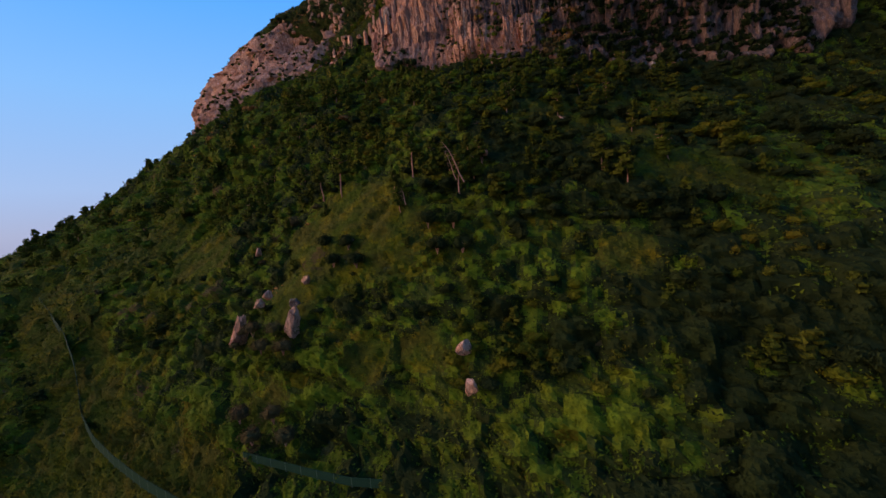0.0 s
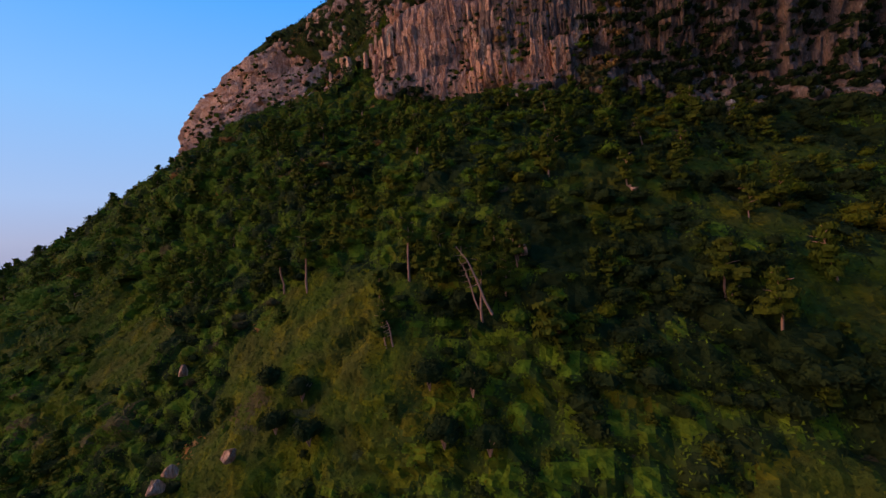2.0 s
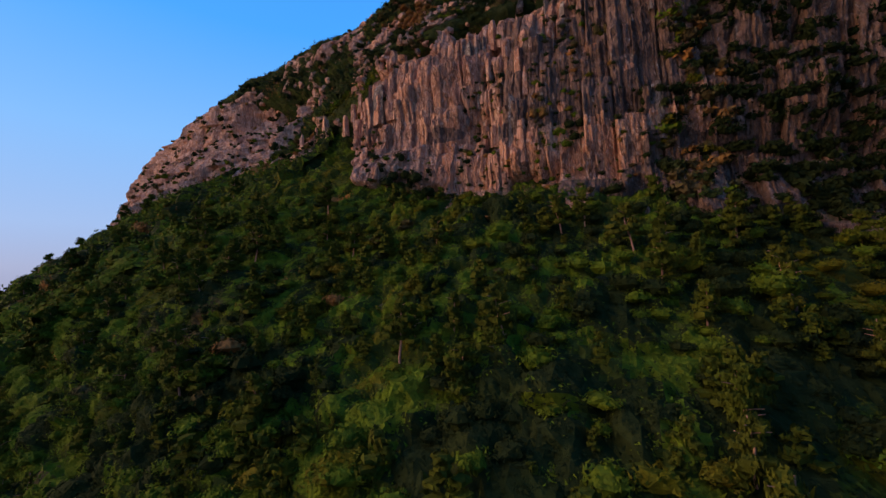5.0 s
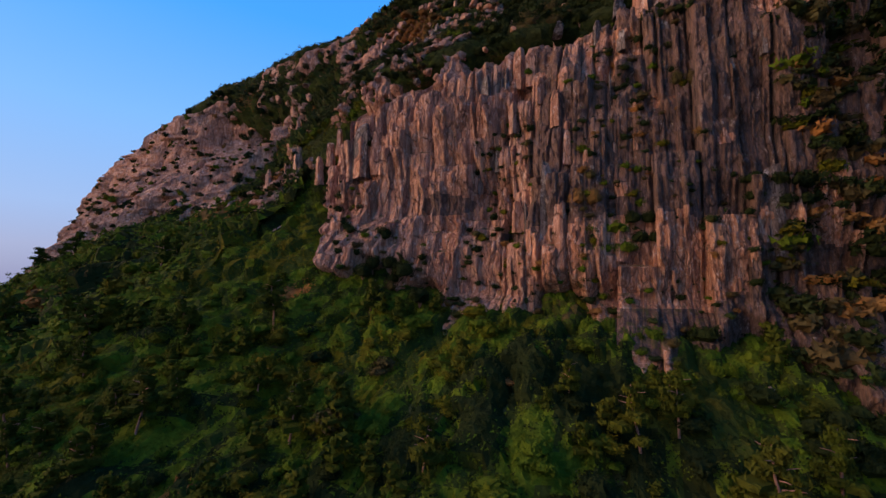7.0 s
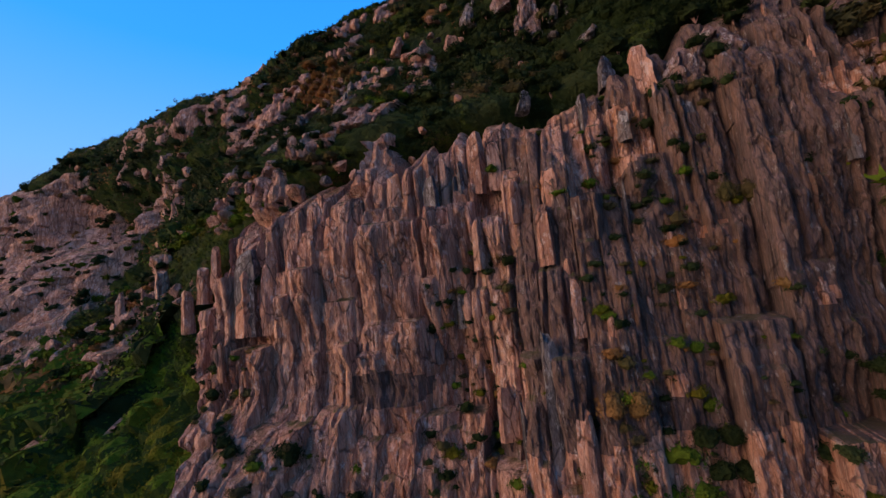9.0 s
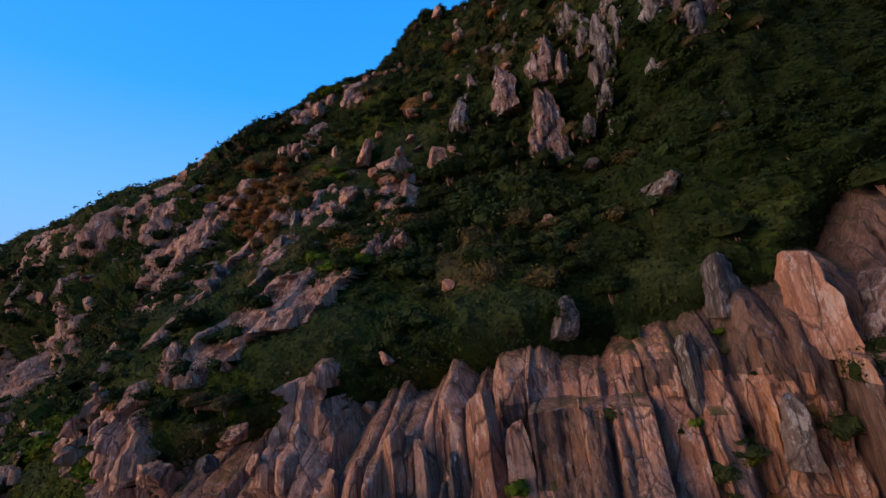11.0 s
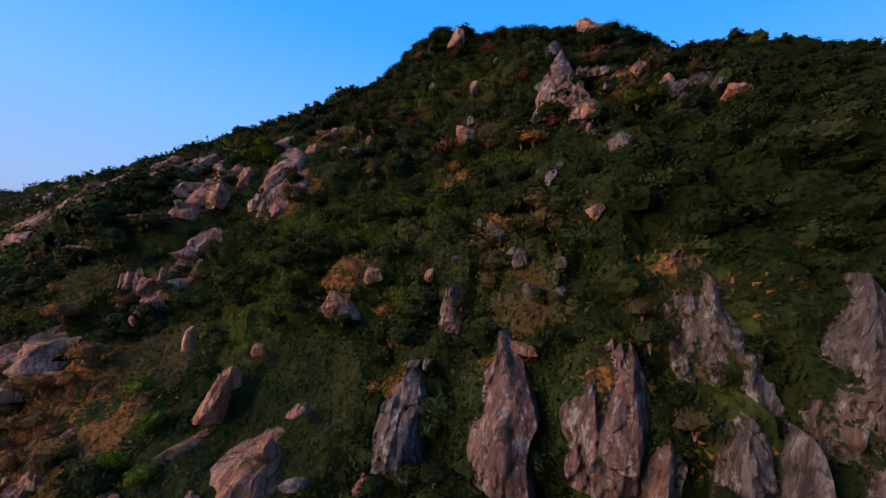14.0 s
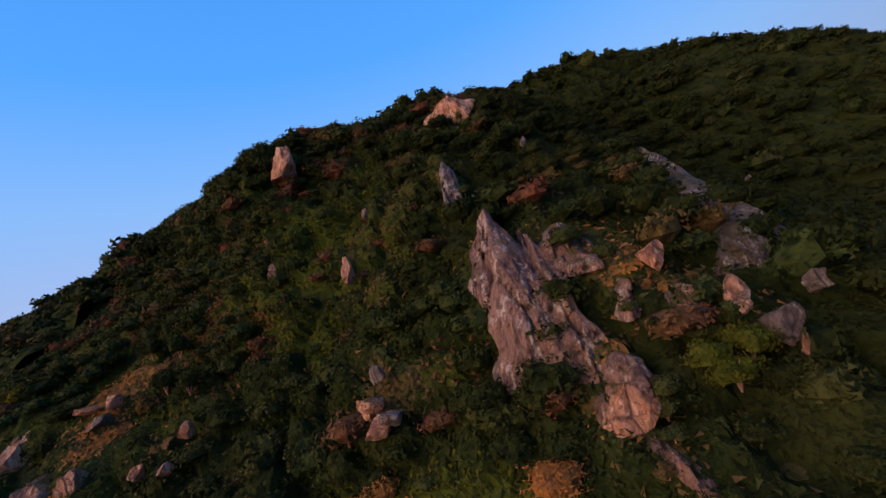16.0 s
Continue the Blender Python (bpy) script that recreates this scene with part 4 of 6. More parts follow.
rock("P", 25.5, 173.5, 264.9, 3.9, 8.2, "r", -0.19)
rock("P", 20.5, 177.0, 263.2, 3.1, 6.2, "g", -0.20)
rock("P", 33.3, 167.6, 270.3, 3.3, 6.5, "g", -0.10)
rock("P", 32.8, 165.0, 265.5, 1.8, 4.1, "g", 0.06)
rock("P", 35.6, 163.4, 269.7, 2.6, 6.9, "g", 0.15)
rock("P", 33.2, 163.0, 262.9, 2.4, 8.5, "g", 0.09)
rock("P", 34.2, 161.8, 264.1, 1.7, 5.6, "g", 0.11)
rock("P", 32.2, 162.5, 256.9, 1.6, 3.2, "g", 0.10)
rock("P", 30.5, 164.1, 254.3, 1.5, 3.0, "g", 0.10)
rock("P", 34.5, 158.6, 257.1, 1.0, 1.9, "g", -0.00)
rock("P", 36.9, 158.4, 265.2, 2.9, 8.2, "g", 0.14)
rock("P", 38.5, 156.9, 262.7, 3.3, 9.7, "g", 0.20)
rock("P", 39.5, 156.0, 260.7, 1.8, 8.6, "r", 0.25)
rock("P", 40.8, 155.5, 260.5, 2.2, 4.8, "r", 0.24)
rock("P", 34.6, 158.2, 256.3, 1.3, 2.1, "g", 0.11)
rock("P", 35.6, 154.7, 249.7, 2.7, 2.3, "g", 0.32)
rock("P", 30.3, 156.5, 244.6, 3.6, 2.0, "g", 0.28)
rock("P", 6.7, 171.7, 246.2, 2.0, 2.7, "r", -0.40)
rock("P", 10.1, 175.0, 250.8, 3.9, 2.9, "r", -0.40)
rock("P", 8.3, 199.4, 281.5, 5.4, 10.7, "r", -0.40)
rock("P", -29.2, 205.1, 258.6, 4.1, 7.9, "r", -0.40)
rock("P", -33.6, 212.6, 267.1, 5.1, 9.5, "r", -0.40)
rock("P", 9.8, 172.1, 247.9, 1.6, 2.6, "r", -0.40)
rock("b", 38.8, 180.7, 290.5, 1.1, 1.5, "r")
rock("b", 38.9, 177.8, 287.7, 1.1, 1.0, "r")
rock("b", 39.3, 176.7, 286.8, 1.3, 1.6, "g")
rock("p", 39.0, 175.6, 285.7, 0.6, 1.5, "r")
rock("b", 28.1, 208.9, 308.8, 2.6, 3.6, "r")
rock("b", 27.3, 190.9, 288.3, 0.9, 1.1, "g")
rock("b", 26.3, 190.8, 286.7, 0.8, 1.2, "r")
rock("b", 26.9, 189.2, 286.2, 1.2, 0.9, "g")
rock("b", 28.5, 196.3, 294.8, 1.0, 1.6, "r")
rock("b", 31.2, 197.1, 299.0, 0.5, 0.8, "g")
rock("b", 24.2, 202.0, 297.0, 0.8, 1.1, "r")
rock("b", 12.1, 206.8, 290.7, 1.2, 1.2, "r")
rock("b", 11.1, 206.5, 289.7, 1.6, 0.8, "g")
rock("b", 10.0, 203.7, 286.6, 1.8, 2.1, "r")
rock("b", 14.0, 200.6, 286.4, 1.0, 0.9, "r")
rock("b", 16.9, 200.0, 287.9, 0.9, 1.1, "r")
rock("p", 37.4, 179.2, 288.5, 0.4, 0.7, "g")
rock("b", 46.6, 203.9, 310.1, 6.1, 4.6, "r")
rock("b", 45.6, 193.6, 302.0, 0.7, 1.1, "g")
rock("p", 24.3, 204.7, 300.4, 0.6, 1.2, "r")
rock("b", 75.2, 191.7, 294.0, 0.9, 0.9, "g")
rock("b", 42.3, 176.4, 287.6, 0.8, 0.4, "g")
rock("b", 58.4, 178.8, 287.7, 1.5, 0.7, "g")
rock("b", 2.9, 203.0, 282.1, 2.1, 2.8, "r")
rock("b", 0.4, 201.7, 279.5, 2.3, 2.9, "r")
rock("b", 5.6, 198.4, 278.8, 1.4, 1.9, "r")
rock("b", -3.4, 201.9, 277.9, 1.2, 1.4, "r")
rock("b", 8.3, 195.9, 277.3, 1.0, 1.3, "r")
rock("b", -17.2, 223.4, 284.8, 1.7, 2.1, "r")
rock("b", -7.0, 202.4, 276.0, 4.6, 0.7, "g")
rock("b", -47.2, 260.6, 289.1, 2.9, 3.9, "r")
rock("b", -25.2, 219.7, 277.4, 6.1, 5.4, "r")
rock("b", -13.2, 203.4, 271.9, 3.9, 1.1, "r")
rock("p", -4.8, 197.2, 269.3, 1.0, 2.2, "r")
rock("p", -2.4, 196.5, 269.5, 1.2, 2.2, "r")
rock("p", -6.4, 197.4, 268.7, 1.0, 2.0, "r")
rock("p", 29.9, 179.0, 279.6, 0.8, 1.7, "g")
rock("b", 30.3, 177.9, 279.3, 1.0, 1.3, "g")
rock("b", 30.8, 177.7, 280.2, 0.7, 0.7, "g")
rock("p", 30.0, 177.0, 277.6, 0.6, 0.9, "g")
rock("p", 29.8, 176.2, 276.1, 0.5, 0.9, "g")
rock("b", 26.4, 190.5, 286.8, 1.4, 1.2, "r")
rock("p", 26.0, 184.8, 280.3, 0.6, 2.1, "r")
rock("p", 28.5, 196.8, 295.4, 0.7, 1.2, "r")
rock("b", 27.0, 179.9, 275.5, 1.0, 0.7, "g")
rock("b", 26.3, 181.1, 276.1, 0.6, 0.7, "g")
rock("b", 28.2, 180.1, 277.8, 0.6, 0.6, "g")
rock("p", 31.8, 174.1, 277.6, 0.8, 1.7, "r")
rock("b", 33.5, 180.1, 285.6, 2.1, 1.7, "r")
rock("b", 33.6, 174.8, 281.3, 1.5, 1.5, "g")
rock("b", 28.0, 176.7, 273.2, 0.8, 1.2, "g")
rock("p", 28.8, 175.2, 273.1, 0.4, 0.8, "g")
rock("b", 29.5, 174.0, 273.1, 0.7, 0.8, "g")
rock("b", 27.7, 177.7, 273.9, 0.6, 0.6, "g")
rock("b", 18.8, 185.6, 271.6, 1.6, 1.4, "r")
rock("b", 22.8, 181.4, 271.9, 0.8, 1.0, "r")
rock("p", 23.6, 178.5, 269.0, 1.2, 2.1, "g")
rock("b", 28.0, 175.1, 271.2, 0.8, 1.2, "g")
rock("p", 26.4, 176.4, 269.9, 0.5, 1.4, "g")
rock("b", 27.2, 173.7, 268.1, 1.7, 0.7, "r")
rock("p", 29.4, 172.0, 270.0, 0.6, 1.2, "g")
rock("p", 29.0, 172.3, 269.5, 0.4, 0.7, "g")
rock("b", 21.7, 178.1, 266.0, 0.9, 0.9, "g")
rock("b", 22.5, 177.5, 266.2, 0.6, 0.9, "g")
rock("b", 39.5, 178.2, 288.3, 1.0, 1.3, "r")
rock("b", 41.2, 173.6, 285.4, 1.5, 1.2, "r")
rock("b", 42.5, 176.5, 287.7, 0.8, 1.1, "g")
rock("b", 10.7, 185.4, 265.2, 1.1, 1.1, "r")
rock("b", -2.5, 194.0, 265.7, 0.6, 0.9, "r")
rock("p", 3.4, 189.6, 264.9, 1.0, 2.0, "r")
rock("b", -4.8, 192.8, 262.4, 1.5, 1.7, "r")
rock("b", 9.1, 184.7, 263.3, 1.4, 1.7, "r")
rock("b", 10.5, 207.9, 290.5, 2.1, 0.9, "r")
rock("b", 15.6, 199.2, 286.2, 0.8, 0.8, "r")
rock("b", 24.4, 180.8, 273.2, 0.6, 0.5, "g")
rock("b", 26.8, 180.4, 275.8, 0.5, 0.5, "g")
rock("b", 40.6, 158.0, 267.0, 1.7, 2.0, "r")
rock("b", 29.7, 163.4, 249.7, 1.8, 1.1, "g")
rock("o", 12.3, 177.9, 256.3, 3.1, 3.2, "g")
rock("b", 16.9, 175.0, 256.4, 2.4, 3.0, "r")
rock("b", 5.7, 178.7, 253.2, 2.6, 2.2, "r")
rock("b", 3.9, 177.9, 251.1, 1.9, 2.4, "r")
rock("b", 10.9, 177.2, 254.4, 2.7, 1.2, "r")
rock("b", 15.2, 177.9, 259.0, 1.6, 0.6, "g")
rock("b", 12.9, 180.2, 259.9, 1.2, 1.6, "r")
rock("b", 14.6, 181.1, 262.2, 1.5, 1.0, "r")
rock("s", 8.4, 184.3, 262.2, 2.3, 3.4, "r")
rock("b", 11.0, 168.1, 244.8, 1.8, 2.0, "r")
rock("b", 23.3, 162.0, 244.0, 1.3, 1.1, "r")
rock("b", 8.2, 177.7, 253.3, 0.9, 1.0, "g")
rock("b", 3.1, 176.2, 248.8, 1.0, 0.6, "g")
rock("s", -0.8, 180.3, 250.9, 2.2, 2.7, "g")
rock("s", -1.7, 176.4, 246.9, 1.9, 2.7, "g")
rock("s", -3.1, 172.9, 243.2, 1.9, 1.9, "g")
rock("s", -9.7, 180.0, 245.0, 1.8, 2.3, "g")
rock("s", -9.6, 177.8, 243.3, 1.3, 1.8, "g")
rock("b", -7.3, 192.6, 260.5, 2.0, 2.1, "r")
rock("b", -13.2, 194.8, 259.4, 2.8, 1.7, "r")
rock("b", -31.3, 231.8, 282.6, 2.1, 2.7, "r")
rock("b", -3.1, 196.3, 268.8, 1.8, 2.2, "r")
rock("p", -5.8, 197.2, 268.6, 1.5, 2.6, "r")
rock("p", -16.3, 193.6, 254.0, 1.6, 3.8, "r")
rock("b", -26.7, 214.6, 272.3, 5.5, 3.6, "r")
rock("b", 2.7, 203.5, 282.6, 1.7, 2.2, "r")
rock("b", 5.5, 198.0, 278.1, 1.6, 1.6, "r")
rock("b", 15.6, 185.5, 268.8, 1.9, 1.3, "r")
rock("b", 31.3, 173.7, 276.3, 1.0, 1.1, "r")
rock("p", 23.7, 178.8, 269.5, 1.4, 2.9, "g")
rock("b", 28.0, 176.8, 273.4, 1.0, 1.4, "g")
rock("b", 27.0, 179.5, 275.1, 1.8, 0.9, "g")
rock("p", -2.1, 173.9, 244.6, 0.5, 0.9, "g")
rock("b", 9.2, 179.7, 256.7, 2.1, 1.3, "r")
rock("p", 31.6, 161.8, 253.0, 0.7, 1.4, "g")
rock("b", 26.2, 189.9, 285.9, 1.5, 1.2, "r")
rock("b", -7.0, 181.0, 247.6, 0.8, 0.7, "g")
rock("b", 14.2, 165.5, 243.2, 0.7, 0.5, "g")
rock("p", 26.8, 162.7, 246.6, 0.5, 0.9, "g")
rock("b", 20.2, 156.0, 235.6, 2.0, 3.0, "g")
rock("p", 28.4, 150.9, 236.7, 2.2, 2.8, "g")
rock("p", 30.6, 147.6, 235.3, 2.6, 4.2, "r")
rock("P", 37.4, 144.5, 236.0, 4.2, 4.8, "r")
rock("P", 33.5, 145.5, 233.8, 4.2, 5.4, "r")
rock("P", 36.3, 143.6, 231.6, 3.9, 4.5, "g")
rock("p", -10.5, 165.9, 230.1, 1.3, 3.4, "r")
rock("b", -9.2, 167.9, 235.6, 1.9, 4.0, "r")
rock("p", -9.8, 164.1, 226.9, 1.1, 2.3, "r")
rock("p", -42.5, 207.1, 238.3, 3.3, 5.2, "r")
rock("b", -2.3, 161.6, 230.5, 1.9, 1.3, "r")
rock("b", -37.6, 191.3, 224.1, 3.8, 4.4, "r")
rock("p", -21.0, 170.3, 220.8, 1.5, 4.2, "r")
rock("p", -23.1, 171.1, 218.4, 2.1, 3.7, "r")
rock("p", -34.1, 183.0, 218.8, 2.9, 5.7, "r")
rock("p", -36.8, 183.7, 216.4, 2.5, 5.6, "r")
rock("p", -25.5, 171.8, 215.1, 2.0, 4.3, "r")
rock("p", -43.3, 188.3, 215.9, 1.9, 6.4, "r")
rock("p", -41.5, 184.1, 212.2, 2.4, 3.9, "r")
rock("P", -42.9, 214.4, 262.3, 7.0, 11.9, "r")
rock("p", -32.8, 210.8, 265.1, 2.3, 6.4, "r")
rock("p", -36.2, 211.2, 261.8, 3.1, 6.1, "r")
rock("b", -8.3, 163.7, 228.0, 2.2, 2.6, "r")
rock("b", -4.3, 161.9, 228.8, 1.3, 1.2, "g")
rock("b", -0.7, 160.1, 228.7, 1.1, 1.4, "r")
rock("s", -26.8, 66.2, 117.7, 2.6, 5.0, "r")
rock("b", -26.7, 67.8, 120.3, 1.9, 1.6, "g")
rock("b", -25.3, 70.6, 123.8, 1.6, 1.6, "r")
rock("b", -35.0, 72.1, 120.2, 1.9, 1.8, "r")
rock("b", -33.4, 72.5, 121.5, 1.7, 1.9, "r")
rock("s", -38.9, 71.7, 116.2, 3.4, 5.1, "r")
rock("b", 1.1, 53.2, 114.1, 2.2, 2.3, "r")
rock("b", 1.7, 50.3, 109.8, 1.7, 2.3, "r")
rock("b", 26.9, 83.8, 151.0, 1.3, 0.7, "r")
rock("b", 9.2, 74.2, 143.7, 0.9, 1.0, "r")
rock("b", -40.5, 86.1, 129.4, 1.3, 1.8, "r")
rock("b", 9.2, 75.2, 144.4, 0.8, 1.0, "r")
rock("b", 26.4, 84.4, 151.3, 1.0, 0.9, "r")
rock("p", 63.1, 113.9, 168.8, 2.8, 5.8, "g")

clearing(-24.1, 79.6, 133.4, 9.9, 9.7, "green")
clearing(-64.7, 101.0, 128.1, 8.0, 7.8, "olive")
clearing(-26.7, 73.5, 126.1, 3.9, 3.7, "brown")
clearing(-8.2, 69.0, 132.3, 5.8, 5.6, "green")
clearing(-5.3, 54.4, 112.4, 4.0, 3.8, "olive")
clearing(-14.4, 56.7, 110.6, 4.1, 3.9, "olive")
clearing(48.6, 60.9, 132.1, 5.0, 4.8, "bright")
clearing(41.1, 64.9, 136.2, 7.8, 7.6, "green")
clearing(-33.5, 60.5, 103.8, 5.2, 5.0, "olive")
clearing(25.1, 53.3, 123.9, 4.5, 4.3, "green")
clearing(-29.3, 69.3, 120.5, 6.8, 6.6, "green")
clearing(-13.6, 77.8, 138.4, 5.4, 5.2, "green")
clearing(-28.4, 77.9, 129.3, 4.2, 4.0, "olive")
clearing(-7.2, 68.5, 132.1, 3.4, 3.2, "olive")
clearing(-80.8, 115.6, 134.6, 6.2, 6.0, "olive")
clearing(45.5, 90.3, 153.2, 5.3, 5.1, "green")
clearing(38.8, 75.8, 144.7, 5.8, 5.6, "bright")
clearing(-21.2, 84.1, 139.2, 4.7, 4.5, "green")
clearing(-25.4, 80.8, 133.6, 5.1, 4.9, "green")
clearing(-56.7, 97.1, 129.5, 5.8, 5.6, "olive")
clearing(29.2, 147.1, 230.6, 3.4, 3.2, "rust")
clearing(16.3, 157.0, 235.6, 3.9, 3.7, "olive")
clearing(1.4, 161.7, 235.4, 4.4, 4.2, "olive")
clearing(-11.7, 178.9, 242.7, 5.9, 5.7, "olive")
clearing(16.1, 161.9, 240.7, 3.7, 3.5, "brown")
clearing(25.5, 152.2, 234.8, 3.7, 3.5, "olive")
clearing(-5.1, 189.0, 257.9, 5.6, 5.4, "rust")
clearing(-5.1, 183.3, 251.3, 4.6, 4.4, "rust")
clearing(4.0, 179.0, 252.8, 5.1, 4.9, "olive")
clearing(-7.6, 180.0, 246.5, 4.9, 4.7, "olive")
clearing(14.0, 180.6, 261.1, 5.0, 4.8, "dull")
clearing(28.0, 175.8, 270.9, 1.7, 1.5, "brown")
clearing(1.4, 177.6, 249.6, 3.8, 3.6, "olive")
clearing(11.1, 171.1, 247.6, 2.8, 2.6, "rust")
clearing(-2.7, 174.1, 244.4, 3.8, 3.6, "brown")
clearing(13.9, 181.9, 262.5, 4.7, 4.5, "dull")
clearing(27.7, 175.4, 269.7, 2.1, 1.9, "brown")
clearing(-1.1, 186.2, 257.4, 4.5, 4.3, "rust")
clearing(5.2, 180.7, 255.6, 3.5, 3.3, "olive")
clearing(27.8, 174.5, 269.1, 2.0, 1.8, "brown")
clearing(37.7, 182.1, 290.9, 2.2, 2.0, "rust")
clearing(10.2, 203.5, 286.6, 3.1, 2.9, "rust")
clearing(0.5, 189.1, 262.2, 3.8, 3.6, "brown")
clearing(-10.6, 198.8, 267.1, 3.4, 3.2, "brown")
clearing(8.1, 196.3, 277.9, 3.0, 2.8, "rust")
clearing(16.1, 186.5, 270.6, 2.5, 2.3, "rust")
clearing(23.9, 180.8, 272.0, 1.8, 1.6, "olive")
clearing(37.7, 181.1, 290.2, 2.1, 1.9, "rust")
clearing(12.2, 206.5, 290.5, 2.6, 2.4, "rust")
clearing(9.4, 204.9, 287.2, 3.2, 3.0, "rust")
clearing(11.1, 198.2, 282.1, 2.7, 2.5, "brown")
clearing(9.8, 196.6, 279.5, 2.2, 2.0, "rust")
clearing(27.1, 189.0, 286.5, 1.9, 1.7, "brown")
clearing(24.8, 186.5, 280.5, 1.7, 1.5, "rust")

column(3.6, 157.7, 224.5, 2.8, 7.2)
column(8.0, 157.4, 227.2, 2.2, 5.9)
column(9.6, 156.7, 226.5, 1.1, 5.7)
column(13.5, 155.5, 228.4, 2.1, 6.6)
column(11.6, 155.9, 226.7, 1.0, 3.7)
column(-0.7, 158.2, 221.8, 2.0, 6.6)
column(-5.0, 161.2, 224.5, 1.9, 4.8)
column(-8.3, 161.7, 222.2, 2.2, 6.8)
column(-6.2, 159.7, 216.9, 2.4, 10.8)
column(-11.1, 161.3, 215.6, 2.5, 7.6)
column(-8.6, 160.5, 216.1, 2.2, 8.7)
column(-14.3, 163.1, 215.4, 2.8, 7.3)
column(-3.4, 158.7, 218.5, 2.6, 9.6)
column(25.2, 151.3, 231.9, 1.7, 3.9)
column(32.5, 145.2, 227.5, 2.5, 4.3)
column(27.7, 148.2, 228.9, 1.4, 3.0)
column(32.1, 144.8, 225.4, 1.3, 2.3)
column(15.1, 154.3, 227.4, 1.7, 5.0)
column(21.0, 148.9, 223.2, 1.7, 5.6)
column(17.4, 148.3, 218.4, 2.0, 5.3)
column(11.8, 152.5, 218.5, 1.3, 4.8)
column(15.8, 151.2, 222.4, 1.4, 4.1)
column(14.9, 145.4, 203.6, 2.0, 11.1)
column(16.3, 143.3, 198.9, 1.9, 7.9)
column(13.0, 146.1, 194.7, 1.2, 10.6)
column(29.6, 140.1, 198.1, 1.2, 4.1)
column(23.5, 141.5, 197.1, 1.3, 3.9)
column(39.9, 136.8, 201.4, 2.5, 9.8)
column(20.1, 143.6, 208.3, 0.8, 3.3)
column(11.9, 149.8, 202.0, 1.9, 4.3)
column(-14.2, 163.2, 216.6, 3.6, 9.1)
column(-11.1, 161.5, 217.3, 2.5, 8.3)
column(9.7, 154.1, 211.9, 1.4, 3.7)
column(-17.6, 158.1, 199.1, 3.1, 9.2)
column(38.6, 137.4, 199.9, 1.5, 5.0)
column(41.5, 133.6, 185.4, 0.9, 3.9)
column(32.5, 129.9, 180.9, 0.9, 2.5)
column(1.3, 156.1, 209.1, 1.7, 4.4)
column(18.0, 145.2, 211.2, 1.1, 4.5)
column(7.9, 156.0, 223.0, 2.5, 7.5)
column(19.1, 149.3, 222.4, 2.7, 6.8)


def more_columns(count, seed):
    r = np.random.default_rng(seed)
    for _ in range(count):
        th = r.uniform(13, 41)
        lo, hi = float(main_foot(th)) + 4, float(main_rim(th)) - 2
        z = r.uniform(lo, hi)
        w, h = r.uniform(0.5, 1.15), r.uniform(2.5, 8.0)
        rad = float(cliff_surface(np.array([th]), np.array([z]), on_main, 1.0, 21, 0.85)[0])
        p = place(th, z, np.float64(rad - 0.55 * w))
        column(*p, w, h, r.uniform(-2, 2))


more_columns(60, 5)


def rubble(name, th0, th1, z0, z1, count, small, large, seed, mat, label):
    """Small broken rock among the grass, too many to count."""
    r = np.random.default_rng(seed)
    th, z = r.uniform(th0, th1, count), r.uniform(z0, z1, count)
    p = place(th, z, ground_radius(th, z) + 1.2)
    ok = fbm(p / 8, 2, seed) > 0.05
    V, F, n = [], [], 0
    kinds = [boulder_mesh(700 + i, 3) for i in range(8)] + [column_mesh(720 + i) for i in range(2)]
    for q in p[ok]:
        k = int(r.integers(len(kinds)))
        v, f = kinds[k]
        s = r.uniform(small, large)
        tall = r.uniform(0.5, 1.15) if k < 8 else r.uniform(1.0, 1.5)
        a = r.uniform(0, 6.28)
        c = np.array([[math.cos(a), -math.sin(a), 0], [math.sin(a), math.cos(a), 0], [0, 0, 1]])
        V.append((v * np.array([s, s * 0.9, s * tall])) @ c.T + q + outward(q) * 0.5 * s + np.array([0, 0, 0.35 * s]))
        F.append(f + n)
        n += len(v)
    ob = link(name, np.concatenate(V), np.concatenate(F), [mat], False)
    return tagged(ob, label, "rocks", kind="stuff")


rubble("spur_rocks", 43, 57, 206, 232, 130, 0.4, 1.2, 3, ROCK, "broken pinkish rock blocks among grass on the spur")
rubble("ledge_rocks", 33, 48, 226, 258, 150, 0.25, 0.7, 4, ROCK, "small broken rocks in the grass above the cliff")
rubble("ridge_rocks", 52, 66, 238, 285, 90, 0.5, 1.5, 6, ROCK, "rock heads along the western ridge")
rubble("shoulder_rocks", 43, 58, 238, 284, 70, 0.3, 0.8, 8, ROCK, "pinkish broken rocks in the dry grass of the shoulder")


# ---- trees and shrubs that stand out one by one ----
def tube(points, radii, sides=7):
    P = np.asarray(points, float)
    V, F = [], []
    for k, (p, rad) in enumerate(zip(P, radii)):
        d = unit(P[min(k + 1, len(P) - 1)] - P[max(k - 1, 0)])
        a = unit(np.cross(d, np.array([0.3, 1, 0.1])))
        b = np.cross(d, a)
        for j in range(sides):
            t = j / sides * 6.283
            V.append(p + rad * (a * math.cos(t) + b * math.sin(t)))
    for k in range(len(P) - 1):
        for j in range(sides):
            q, w = k * sides + j, k * sides + (j + 1) % sides
            F.append((q, w, w + sides, q + sides))
    return np.array(V), np.array(F)


def joined(parts):
    V, F, n = [], [], 0
    for v, f in parts:
        V.append(v)
        F.append(f + n)
        n += len(v)
    return np.concatenate(V), np.concatenate(F)


